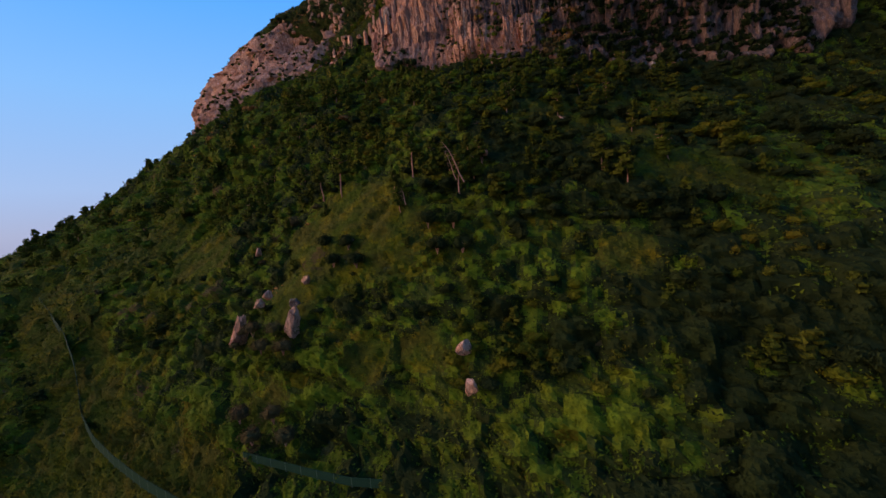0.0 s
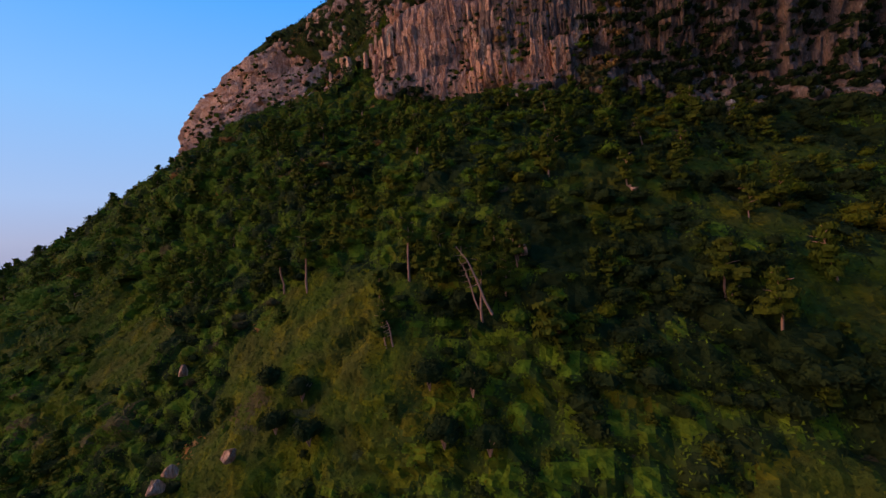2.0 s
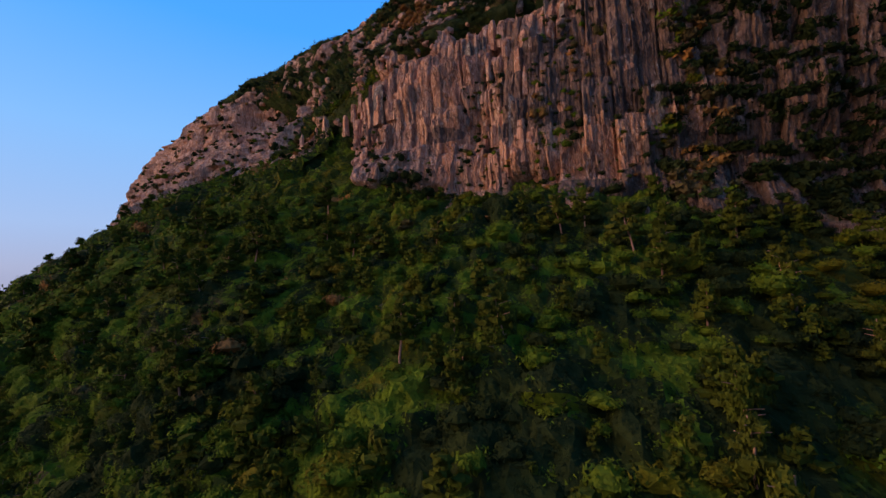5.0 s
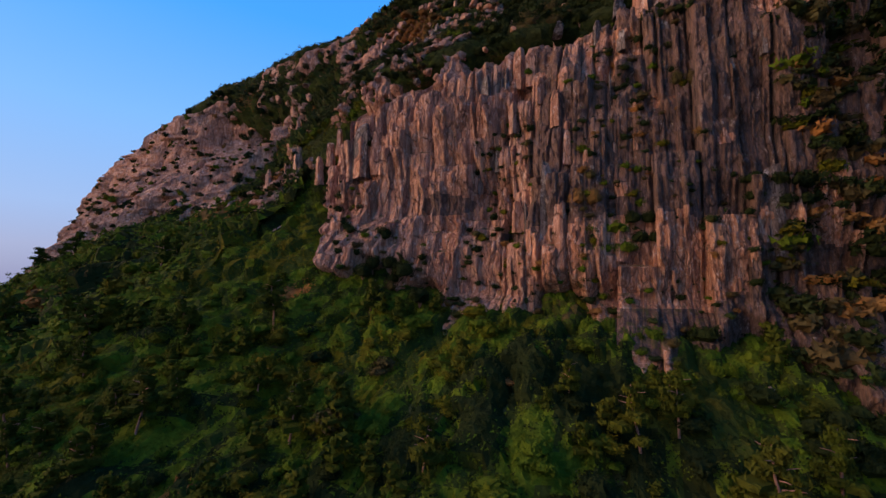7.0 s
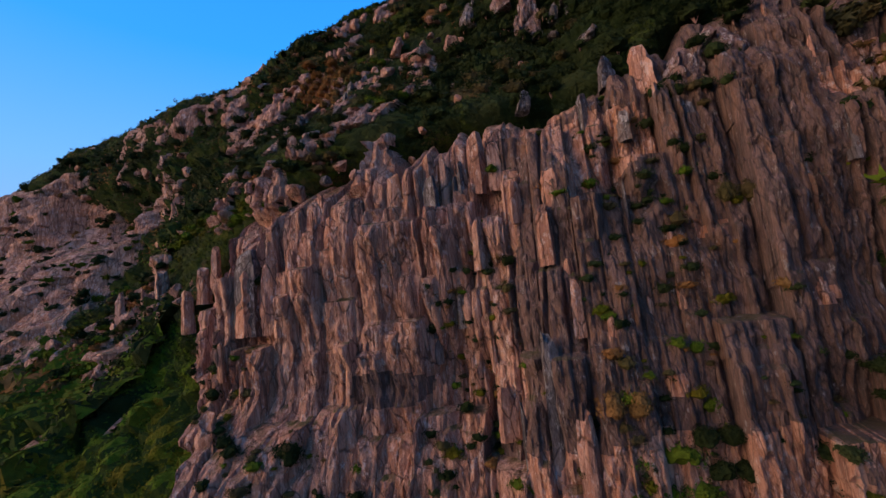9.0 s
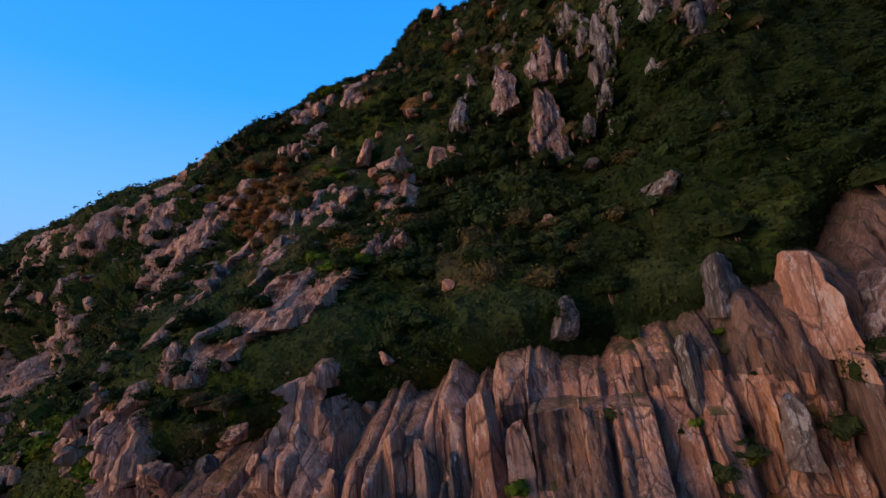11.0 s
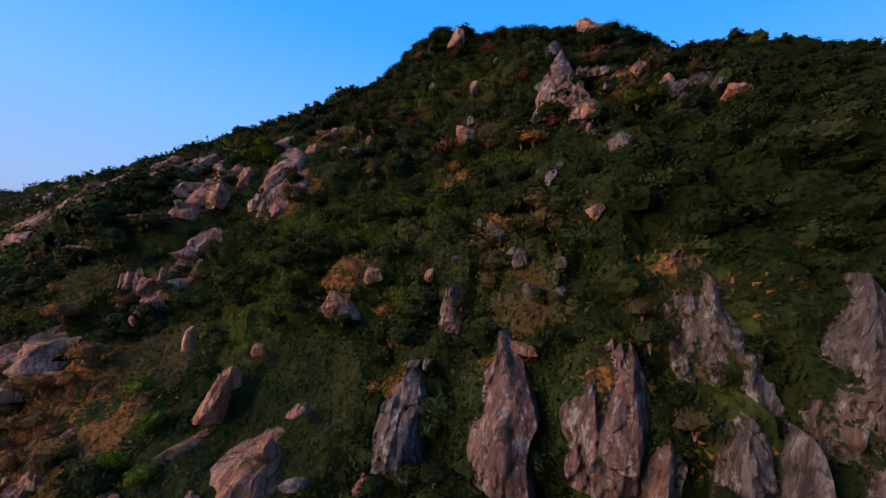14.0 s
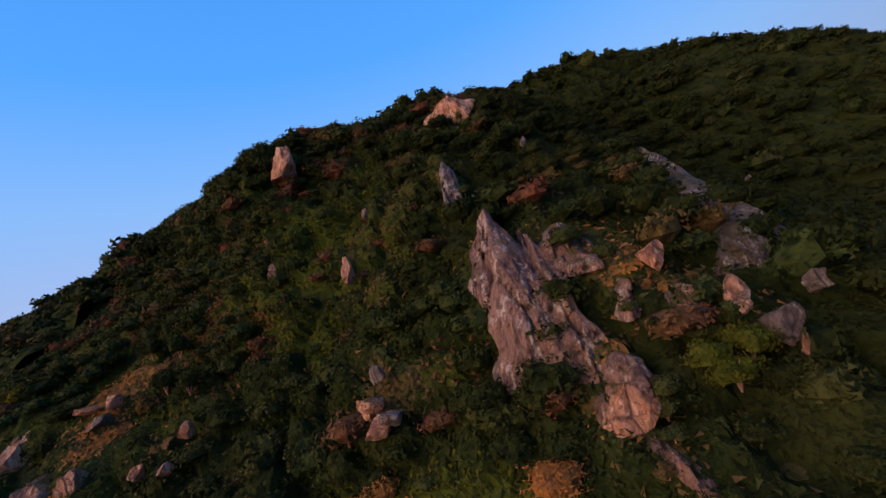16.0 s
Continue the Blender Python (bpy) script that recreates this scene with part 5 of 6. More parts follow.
def stems(seed):
    """A low fork of stems for a shrub one unit in radius."""
    r = np.random.default_rng(seed)
    parts = []
    for _ in range(5):
        a, q = r.uniform(0, 6.28), r.uniform(0.2, 0.55)
        e = np.array([q * math.cos(a), q * math.sin(a), r.uniform(0.35, 0.75)])
        parts.append(tube([(0, 0, -0.35), e * 0.4 + np.array([0, 0, -0.05]), e], [0.03, 0.022, 0.010], 5))
    return joined(parts)


STEMS = [mesh_of("stem", *stems(800 + i), [BARK], True) for i in range(4)]
MADE = {}
SHRUBS = np.random.default_rng(41)
LEAFY = {"dark": "dense dark evergreen shrub on the rocky slope", "green": "leafy green shrub on the rocky slope", "olive": "olive green shrub on the slope",
         "brown": "brownish half-bare shrub on the slope", "rust": "rust-orange autumn shrub on the slope", "grass": "low green tangle of vines on the slope", "wine": "dark red autumn shrub near the ridge", "pine": "dark needle-leaved shrub on the slope", "gap_shade": "shrub in the dark gap colour on the slope", "dull": "dull green-brown shrub on the rocky slope", "bright": "bright yellow-green rounded shrub on the slope"}


def crown_mesh(style, i, leaf):
    key = (style, i, leaf)
    if key not in MADE:
        v = CROWNS[style][i]
        MADE[key] = mesh_of("crown", v, np.arange(len(v)).reshape(-1, 3), [LEAF[leaf]])
    return MADE[key]


def shrub(x, y, z, wide, high, leaf):
    """A shrub of that spread and height, rooted in the slope behind its middle."""
    p = np.array([x, y, z])
    o = outward(p)
    i = int(SHRUBS.integers(1000))
    root = tagged(new("shrub"), LEAFY[leaf], "shrub", "shrubs on the mountain")
    at = p + o * (0.3 if leaf in ("rust", "bright") else -0.06) * wide - np.array([0, 0, 0.34 * high])
    root.matrix_world = pose(*at, 0, 0, i) @ Matrix.Diagonal((0.56 * wide, 0.56 * wide, 0.62 * high, 1))
    for name, me in (("stem", STEMS[i % 4]), ("crown", crown_mesh("near", i % 7, leaf))):
        new(name, me).parent = root
    return root


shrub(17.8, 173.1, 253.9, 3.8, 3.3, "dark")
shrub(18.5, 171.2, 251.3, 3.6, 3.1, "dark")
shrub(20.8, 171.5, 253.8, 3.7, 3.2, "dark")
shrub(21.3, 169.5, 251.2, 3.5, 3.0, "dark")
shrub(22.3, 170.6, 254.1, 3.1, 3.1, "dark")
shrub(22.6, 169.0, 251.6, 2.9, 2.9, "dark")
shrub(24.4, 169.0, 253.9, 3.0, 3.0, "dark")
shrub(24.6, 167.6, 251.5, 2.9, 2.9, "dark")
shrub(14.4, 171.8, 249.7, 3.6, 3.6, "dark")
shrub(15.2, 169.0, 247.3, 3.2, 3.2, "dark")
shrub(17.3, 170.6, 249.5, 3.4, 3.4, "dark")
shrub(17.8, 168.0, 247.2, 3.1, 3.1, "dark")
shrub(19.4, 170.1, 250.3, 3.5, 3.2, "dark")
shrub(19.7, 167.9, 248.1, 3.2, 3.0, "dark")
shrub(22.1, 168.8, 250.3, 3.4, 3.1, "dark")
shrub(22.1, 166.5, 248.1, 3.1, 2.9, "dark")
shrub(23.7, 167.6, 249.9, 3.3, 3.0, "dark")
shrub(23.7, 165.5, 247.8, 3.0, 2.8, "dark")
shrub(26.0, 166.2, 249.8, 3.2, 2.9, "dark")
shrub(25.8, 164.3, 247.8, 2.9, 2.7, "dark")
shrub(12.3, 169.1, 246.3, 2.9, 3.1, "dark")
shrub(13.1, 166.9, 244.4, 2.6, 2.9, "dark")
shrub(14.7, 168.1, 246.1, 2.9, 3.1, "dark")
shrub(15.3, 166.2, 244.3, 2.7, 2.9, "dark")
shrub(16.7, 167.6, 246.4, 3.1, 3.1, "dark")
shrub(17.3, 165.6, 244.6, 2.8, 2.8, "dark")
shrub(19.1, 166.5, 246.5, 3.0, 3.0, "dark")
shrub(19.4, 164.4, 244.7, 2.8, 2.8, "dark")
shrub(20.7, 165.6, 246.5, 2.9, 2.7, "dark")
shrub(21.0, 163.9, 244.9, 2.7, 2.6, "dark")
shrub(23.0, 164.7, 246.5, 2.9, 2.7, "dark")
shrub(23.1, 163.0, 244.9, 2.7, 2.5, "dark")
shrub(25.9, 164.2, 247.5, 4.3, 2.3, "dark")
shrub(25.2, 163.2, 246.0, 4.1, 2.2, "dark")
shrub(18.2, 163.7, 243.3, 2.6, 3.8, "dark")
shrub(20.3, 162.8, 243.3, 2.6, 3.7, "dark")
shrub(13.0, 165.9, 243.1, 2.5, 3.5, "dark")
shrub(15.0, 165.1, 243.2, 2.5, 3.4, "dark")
shrub(2.2, 171.7, 244.5, 3.5, 2.8, "green")
shrub(3.9, 169.4, 243.1, 3.3, 2.5, "green")
shrub(5.3, 170.3, 244.5, 3.5, 2.6, "green")
shrub(6.8, 168.0, 243.2, 3.2, 2.4, "green")
shrub(-11.9, 195.2, 260.7, 2.8, 2.4, "rust")
shrub(-9.9, 192.5, 258.3, 2.7, 2.3, "rust")
shrub(-9.0, 193.4, 260.3, 2.7, 2.3, "rust")
shrub(-7.2, 190.8, 258.0, 2.6, 2.2, "rust")
shrub(-7.1, 192.7, 260.6, 2.3, 2.1, "rust")
shrub(-5.4, 190.0, 258.5, 2.2, 2.0, "rust")
shrub(-4.5, 191.5, 261.3, 2.3, 2.1, "rust")
shrub(-3.0, 188.1, 258.3, 2.2, 2.0, "rust")
shrub(-1.9, 186.1, 256.9, 2.1, 2.1, "rust")
shrub(-0.6, 183.9, 255.1, 2.0, 2.0, "rust")
shrub(-0.0, 185.0, 256.9, 2.0, 2.0, "rust")
shrub(1.2, 182.6, 255.1, 1.9, 1.9, "rust")
shrub(-7.5, 189.8, 256.7, 2.5, 2.4, "rust")
shrub(-5.3, 186.3, 254.7, 2.4, 2.2, "rust")
shrub(-4.8, 187.7, 256.5, 2.5, 2.3, "rust")
shrub(-3.0, 184.8, 254.6, 2.3, 2.2, "rust")
shrub(-10.5, 190.9, 255.8, 2.0, 2.2, "rust")
shrub(-8.7, 188.3, 254.0, 1.9, 2.1, "rust")
shrub(-8.4, 189.4, 255.6, 1.9, 2.1, "rust")
shrub(-6.4, 186.3, 253.9, 1.8, 2.0, "rust")
shrub(-8.8, 187.3, 252.7, 2.4, 2.4, "rust")
shrub(-6.7, 184.1, 250.9, 2.2, 2.2, "rust")
shrub(-6.1, 185.0, 252.7, 2.3, 2.3, "rust")
shrub(-4.4, 182.6, 250.9, 2.2, 2.2, "rust")
shrub(-3.2, 182.1, 251.3, 2.7, 2.9, "rust")
shrub(-5.4, 181.6, 249.1, 2.1, 3.5, "rust")
shrub(-3.3, 180.3, 249.2, 2.0, 3.4, "rust")
shrub(1.5, 188.2, 261.6, 2.9, 2.5, "green")
shrub(2.7, 184.1, 257.8, 2.7, 2.4, "green")
shrub(3.8, 185.4, 259.9, 2.8, 2.5, "green")
shrub(5.1, 182.3, 257.6, 2.6, 2.3, "green")
shrub(3.0, 207.7, 287.1, 4.0, 2.7, "olive")
shrub(4.2, 216.0, 293.6, 4.1, 3.1, "olive")
shrub(7.0, 203.8, 285.0, 4.1, 2.6, "olive")
shrub(33.3, 158.7, 250.7, 3.2, 3.0, "dark")
shrub(32.8, 157.6, 248.5, 2.9, 2.8, "dark")
shrub(34.5, 157.1, 250.7, 3.0, 2.8, "dark")
shrub(33.9, 156.1, 248.7, 2.7, 2.6, "dark")
shrub(23.5, 171.5, 257.0, 2.4, 3.8, "dark")
shrub(25.0, 170.1, 256.7, 2.3, 3.7, "dark")
shrub(36.5, 178.2, 286.7, 2.1, 2.0, "grass")
shrub(38.0, 177.5, 286.8, 2.5, 2.2, "grass")
shrub(36.5, 177.4, 286.1, 2.5, 1.9, "grass")
shrub(-0.5, 213.3, 289.5, 3.4, 3.4, "bright")
shrub(2.6, 207.4, 286.5, 3.0, 3.0, "bright")
shrub(3.3, 209.3, 288.7, 3.2, 3.2, "bright")
shrub(5.2, 206.0, 286.3, 3.0, 3.0, "bright")
shrub(14.5, 209.0, 294.4, 2.3, 2.9, "dark")
shrub(15.6, 204.8, 291.5, 2.1, 2.6, "dark")
shrub(16.7, 206.1, 293.8, 2.2, 2.7, "dark")
shrub(17.2, 202.6, 291.0, 2.0, 2.5, "dark")
shrub(40.8, 173.2, 284.6, 1.0, 1.6, "green")
shrub(31.0, 182.6, 283.8, 3.0, 1.8, "rust")
shrub(17.7, 195.2, 283.5, 2.1, 3.7, "brown")
shrub(19.4, 194.4, 283.4, 2.0, 3.6, "brown")
shrub(30.4, 185.6, 286.6, 3.1, 2.3, "dark")
shrub(30.4, 184.2, 284.5, 2.9, 2.2, "dark")
shrub(32.0, 183.4, 286.2, 2.9, 2.1, "dark")
shrub(31.7, 182.0, 284.5, 2.6, 2.0, "dark")
shrub(21.5, 172.3, 256.1, 4.5, 4.5, "dark")
shrub(20.2, 164.9, 245.5, 4.5, 4.5, "dark")
shrub(26.4, 167.0, 252.0, 4.5, 4.5, "dark")
shrub(25.5, 163.0, 246.2, 4.7, 4.7, "dark")
shrub(10.9, 178.1, 255.8, 4.2, 3.1, "dark")
shrub(11.9, 172.1, 249.0, 4.3, 2.8, "dark")
shrub(16.2, 171.8, 250.8, 4.4, 2.9, "dark")
shrub(16.5, 166.1, 244.7, 4.5, 2.6, "dark")
shrub(17.2, 164.6, 244.0, 4.5, 4.5, "brown")
shrub(17.1, 160.7, 239.9, 4.6, 4.3, "brown")
shrub(21.6, 163.9, 245.3, 4.7, 4.7, "brown")
shrub(20.2, 158.6, 238.9, 4.4, 4.0, "brown")
shrub(0.6, 181.4, 253.2, 4.0, 3.9, "dark")
shrub(2.0, 172.9, 245.6, 4.1, 3.3, "dark")
shrub(4.6, 176.7, 250.2, 4.1, 3.7, "dark")
shrub(5.4, 168.4, 243.1, 4.2, 3.0, "dark")
shrub(-84.4, 238.6, 263.3, 4.4, 4.4, "dark")
shrub(-74.3, 229.8, 251.5, 4.3, 4.3, "dark")
shrub(-66.1, 224.3, 257.7, 4.2, 4.2, "dark")
shrub(-59.5, 219.1, 247.9, 4.2, 4.2, "dark")
shrub(-36.3, 209.8, 258.1, 4.3, 4.3, "dark")
shrub(-30.5, 201.2, 248.2, 4.2, 4.2, "dark")
shrub(-28.1, 202.6, 254.6, 4.2, 4.2, "dark")
shrub(-21.9, 191.4, 244.7, 4.1, 4.1, "dark")
shrub(-9.0, 197.5, 266.3, 4.0, 2.6, "rust")
shrub(-7.0, 192.7, 260.8, 4.1, 2.4, "rust")
shrub(-3.5, 192.7, 263.5, 4.0, 2.5, "rust")
shrub(-1.4, 186.6, 257.9, 4.0, 2.3, "rust")
shrub(38.4, 153.0, 249.2, 4.0, 3.8, "dark")
shrub(36.4, 150.5, 243.8, 4.0, 3.4, "dark")
shrub(40.5, 150.1, 246.8, 3.9, 3.6, "dark")
shrub(38.4, 148.0, 242.0, 4.0, 3.2, "dark")
shrub(30.8, 146.5, 231.7, 2.7, 3.0, "dark")
shrub(32.1, 145.4, 231.1, 2.7, 2.9, "dark")
shrub(0.0, 157.0, 218.5, 2.2, 2.7, "green")
shrub(0.6, 156.6, 216.5, 2.1, 2.6, "green")
shrub(1.9, 156.4, 218.4, 2.1, 2.6, "green")
shrub(2.4, 156.2, 216.5, 2.0, 2.6, "green")
shrub(14.7, 153.9, 226.7, 1.7, 1.7, "green")
shrub(41.9, 145.9, 241.6, 3.4, 2.3, "dark")
shrub(40.0, 145.2, 239.1, 3.2, 2.1, "dark")
shrub(-6.0, 164.4, 232.9, 2.8, 2.1, "brown")
shrub(-5.0, 163.1, 230.9, 2.7, 2.0, "brown")
shrub(-3.5, 162.9, 232.5, 2.7, 2.0, "brown")
shrub(-2.6, 161.8, 230.6, 2.6, 1.9, "brown")
shrub(-11.5, 152.2, 193.7, 4.2, 4.2, "dark")
shrub(-8.7, 149.5, 189.9, 4.2, 4.2, "dark")
shrub(-5.0, 150.4, 193.9, 4.2, 4.2, "dark")
shrub(-2.6, 147.9, 190.1, 4.2, 4.2, "dark")
shrub(-12.1, 156.7, 200.0, 3.6, 4.2, "dark")
shrub(-10.1, 152.5, 195.0, 3.3, 4.2, "dark")
shrub(-8.9, 155.2, 199.9, 3.5, 4.2, "dark")
shrub(-7.3, 152.0, 195.1, 3.3, 4.2, "dark")
shrub(19.0, 143.6, 203.6, 2.8, 4.0, "rust")
shrub(21.1, 142.8, 203.5, 2.8, 4.0, "rust")
shrub(20.3, 142.9, 199.2, 4.0, 3.2, "green")
shrub(21.2, 142.3, 196.6, 3.9, 3.1, "green")
shrub(23.2, 141.9, 199.2, 3.9, 3.1, "green")
shrub(24.1, 141.5, 196.7, 3.8, 3.1, "green")
shrub(25.1, 141.1, 200.5, 2.7, 3.1, "dark")
shrub(25.7, 140.9, 198.0, 2.6, 3.0, "dark")
shrub(27.0, 140.6, 200.5, 2.6, 3.0, "dark")
shrub(27.6, 140.3, 198.0, 2.6, 3.0, "dark")
shrub(33.0, 138.7, 199.2, 2.9, 2.9, "dark")
shrub(33.6, 138.5, 196.8, 2.9, 2.9, "dark")
shrub(34.9, 138.1, 199.2, 2.9, 2.9, "dark")
shrub(35.7, 138.1, 196.8, 2.8, 2.8, "dark")
shrub(40.0, 136.7, 204.5, 3.1, 2.8, "dark")
shrub(40.8, 136.6, 202.1, 3.1, 2.8, "dark")
shrub(42.2, 136.2, 204.4, 3.1, 2.8, "dark")
shrub(43.0, 136.2, 202.1, 3.1, 2.7, "dark")
shrub(37.9, 137.2, 204.8, 2.8, 2.5, "dark")
shrub(37.8, 137.3, 202.7, 2.8, 2.5, "dark")
shrub(18.0, 138.6, 186.8, 2.8, 4.2, "green")
shrub(17.1, 134.6, 183.6, 2.5, 4.2, "green")
shrub(20.2, 138.2, 186.9, 2.8, 4.2, "green")
shrub(19.1, 134.3, 183.8, 2.5, 4.2, "green")
shrub(22.0, 136.8, 186.0, 3.4, 4.2, "green")
shrub(20.1, 131.9, 181.9, 2.9, 4.2, "green")
shrub(24.5, 136.3, 186.2, 3.3, 4.2, "green")
shrub(22.5, 131.7, 182.0, 2.9, 4.2, "green")
shrub(28.8, 132.3, 183.3, 2.1, 3.6, "green")
shrub(27.7, 130.3, 181.3, 2.0, 3.4, "green")
shrub(30.5, 132.3, 183.3, 2.1, 3.6, "green")
shrub(29.4, 130.3, 181.3, 2.0, 3.4, "green")
shrub(33.3, 133.1, 184.3, 2.7, 4.2, "green")
shrub(31.6, 130.6, 181.5, 2.5, 4.2, "green")
shrub(35.6, 133.0, 184.3, 2.7, 4.2, "green")
shrub(33.7, 130.5, 181.6, 2.5, 4.2, "green")
shrub(-66.6, 177.5, 196.9, 4.2, 4.1, "bright")
shrub(-57.4, 168.1, 194.0, 4.2, 3.6, "bright")
shrub(-59.8, 173.9, 197.0, 4.2, 3.9, "bright")
shrub(-52.3, 166.0, 194.1, 4.1, 3.5, "bright")
shrub(-119.8, 254.2, 251.7, 4.2, 4.2, "dark")
shrub(-112.2, 247.0, 244.7, 4.3, 4.3, "dark")
shrub(-111.8, 250.3, 250.0, 4.4, 4.4, "dark")
shrub(-100.9, 238.9, 242.3, 4.2, 4.2, "dark")
shrub(-86.6, 236.8, 257.5, 4.3, 4.3, "dark")
shrub(-79.4, 235.9, 262.2, 4.4, 4.4, "dark")
shrub(-71.6, 229.4, 254.2, 4.4, 4.4, "dark")
shrub(-27.0, 203.3, 257.6, 4.2, 4.2, "dark")
shrub(-23.4, 197.4, 251.3, 4.1, 4.1, "dark")
shrub(-21.3, 198.5, 256.0, 4.1, 4.1, "dark")
shrub(-18.2, 191.0, 248.4, 4.1, 4.1, "dark")
shrub(-66.0, 193.9, 210.4, 4.0, 2.8, "dark")
shrub(-62.7, 190.4, 207.0, 4.0, 2.7, "dark")
shrub(-62.2, 192.9, 209.9, 4.1, 2.9, "dark")
shrub(-57.5, 187.3, 206.7, 3.9, 2.7, "dark")
shrub(38.8, 140.5, 222.1, 2.8, 3.1, "dark")
shrub(32.3, 142.3, 220.0, 2.4, 4.0, "brown")
shrub(33.9, 141.6, 219.7, 2.4, 4.0, "brown")
shrub(-35.4, 62.0, 104.7, 4.2, 4.2, "brown")
shrub(-32.3, 59.0, 102.3, 4.2, 4.1, "brown")
shrub(-28.8, 59.4, 105.3, 4.2, 4.1, "brown")
shrub(-26.2, 56.9, 102.8, 4.2, 3.9, "brown")
shrub(-35.8, 70.0, 116.5, 4.2, 3.9, "brown")
shrub(-33.1, 66.8, 113.9, 4.2, 3.7, "brown")
shrub(-30.5, 67.2, 116.7, 4.2, 3.7, "brown")
shrub(-28.3, 64.5, 114.1, 4.2, 3.6, "brown")
shrub(-23.0, 76.4, 130.8, 4.2, 4.2, "dark")
shrub(-20.4, 71.3, 127.4, 4.2, 3.9, "dark")
shrub(-17.8, 72.9, 130.4, 4.2, 4.0, "dark")
shrub(-15.7, 68.7, 127.1, 4.2, 3.8, "dark")
shrub(-2.5, 66.9, 133.0, 4.2, 4.2, "dark")
shrub(-1.3, 63.5, 128.7, 4.2, 4.2, "dark")
shrub(1.7, 65.4, 132.6, 4.2, 4.2, "dark")
shrub(2.7, 62.2, 128.3, 4.2, 4.2, "dark")
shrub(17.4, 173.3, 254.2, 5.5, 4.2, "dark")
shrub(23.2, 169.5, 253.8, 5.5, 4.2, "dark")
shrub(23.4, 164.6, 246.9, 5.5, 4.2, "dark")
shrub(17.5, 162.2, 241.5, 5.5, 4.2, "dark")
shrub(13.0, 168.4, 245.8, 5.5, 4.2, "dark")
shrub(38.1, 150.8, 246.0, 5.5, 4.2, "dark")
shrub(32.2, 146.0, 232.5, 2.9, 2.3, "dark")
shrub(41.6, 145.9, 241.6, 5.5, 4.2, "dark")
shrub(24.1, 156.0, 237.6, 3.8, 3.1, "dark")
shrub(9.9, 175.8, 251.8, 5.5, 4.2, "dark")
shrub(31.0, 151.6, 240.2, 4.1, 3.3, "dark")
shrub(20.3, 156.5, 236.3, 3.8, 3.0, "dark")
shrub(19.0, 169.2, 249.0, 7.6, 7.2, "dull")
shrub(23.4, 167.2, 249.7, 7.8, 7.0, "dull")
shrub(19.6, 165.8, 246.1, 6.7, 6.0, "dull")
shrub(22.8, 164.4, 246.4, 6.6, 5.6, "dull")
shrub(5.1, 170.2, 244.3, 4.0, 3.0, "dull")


def more_shrubs(count, th0, th1, z0, z1, small, large, seed):
    th, z, r = scatter(th0, th1, z0, z1, 1.0, seed)
    pick = r.choice(len(th), count, replace=False)
    th, z = th[pick], z[pick]
    p = place(th, z, ground_radius(th, z) + 0.4)
    names = list(LEAF)
    for q, k in zip(p, kind_of_leaf(th, z, p, r)):
        s = r.uniform(small, large)
        shrub(*q, s, s * r.uniform(0.7, 1.05), names[k])


more_shrubs(30, 29, 43, 240, 304, 1.6, 4.0, 11)


def crag_shrubs(seed):
    """Shrubs at the foot and the sides of the crags, and rooted in their joints."""
    r = np.random.default_rng(seed)
    for p, w, h in CRAGS:
        o = outward(p)
        side = np.array([-o[1], o[0], 0])
        for k in (0, 2):
            x, z = (r.choice([-0.62, 0.62]) * w, r.uniform(-0.5, 0.2) * h) if k < 2 else (r.uniform(-0.5, 0.5) * w, -0.55 * h)
            s = min(3.4, r.uniform(0.3, 0.5) * w + 0.7)
            shrub(*(p + side * x + o * (0.25 * s - 0.5 * z * 0.6) + np.array([0, 0, z])), s, s * r.uniform(0.7, 1.1), str(r.choice(["dark", "dark", "dull", "dull", "brown"])))


crag_shrubs(19)


def ledge_shrubs(count, seed):
    """Shrubs rooted in the joints of the cliff."""
    r = np.random.default_rng(seed)
    g = Growth()
    n = 0
    while n < count:
        west = r.uniform() < 0.33
        th = r.uniform(45, 76) if west else r.uniform(2, 42)
        lo, hi = (west_foot, west_rim) if west else (main_foot, main_rim)
        z = r.uniform(float(lo(th)) - 3, float(hi(th)) + 3)
        q = place(th, z, np.float64(radius(np.array([th]), np.array([z]))[0]))
        if fbm(q[None] / 8 * np.array([1, 1, 0.35]), 2, 66)[0] + (0.0 if west else 0.75 * float(seams(np.array([th]), np.array([z]))[0])) + 0.45 * (1 - soft(th, 17, 25)) < (-0.1 if west else 0.12 - 0.7 * max(0, 1 - (z - float(lo(th))) / 11)) + 0.16 * r.normal():
            continue
        args = (on_west, 2.3, 41, 2.2) if west else (on_main, 1.0, 21, 0.85)
        q = place(th, z, np.float64(cliff_surface(np.array([th]), np.array([z]), *args)[0] - 0.2))
        s = r.uniform(0.4, 1.35) * (1.5 if west else 1 + 1.1 * (th < 24))
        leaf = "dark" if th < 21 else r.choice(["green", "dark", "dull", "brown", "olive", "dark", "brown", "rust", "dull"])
        g.add(CROWNS["far" if west or th < 24 else "mid"][r.integers(7)], q, s, s * r.uniform(0.7, 1.3), r.uniform(0, 6.28), SLOT[leaf])
        n += 1
    return g.done("ledge_shrubs", "small shrubs and grass rooted in the joints of the cliffs")


ledge_shrubs(2600, 13)


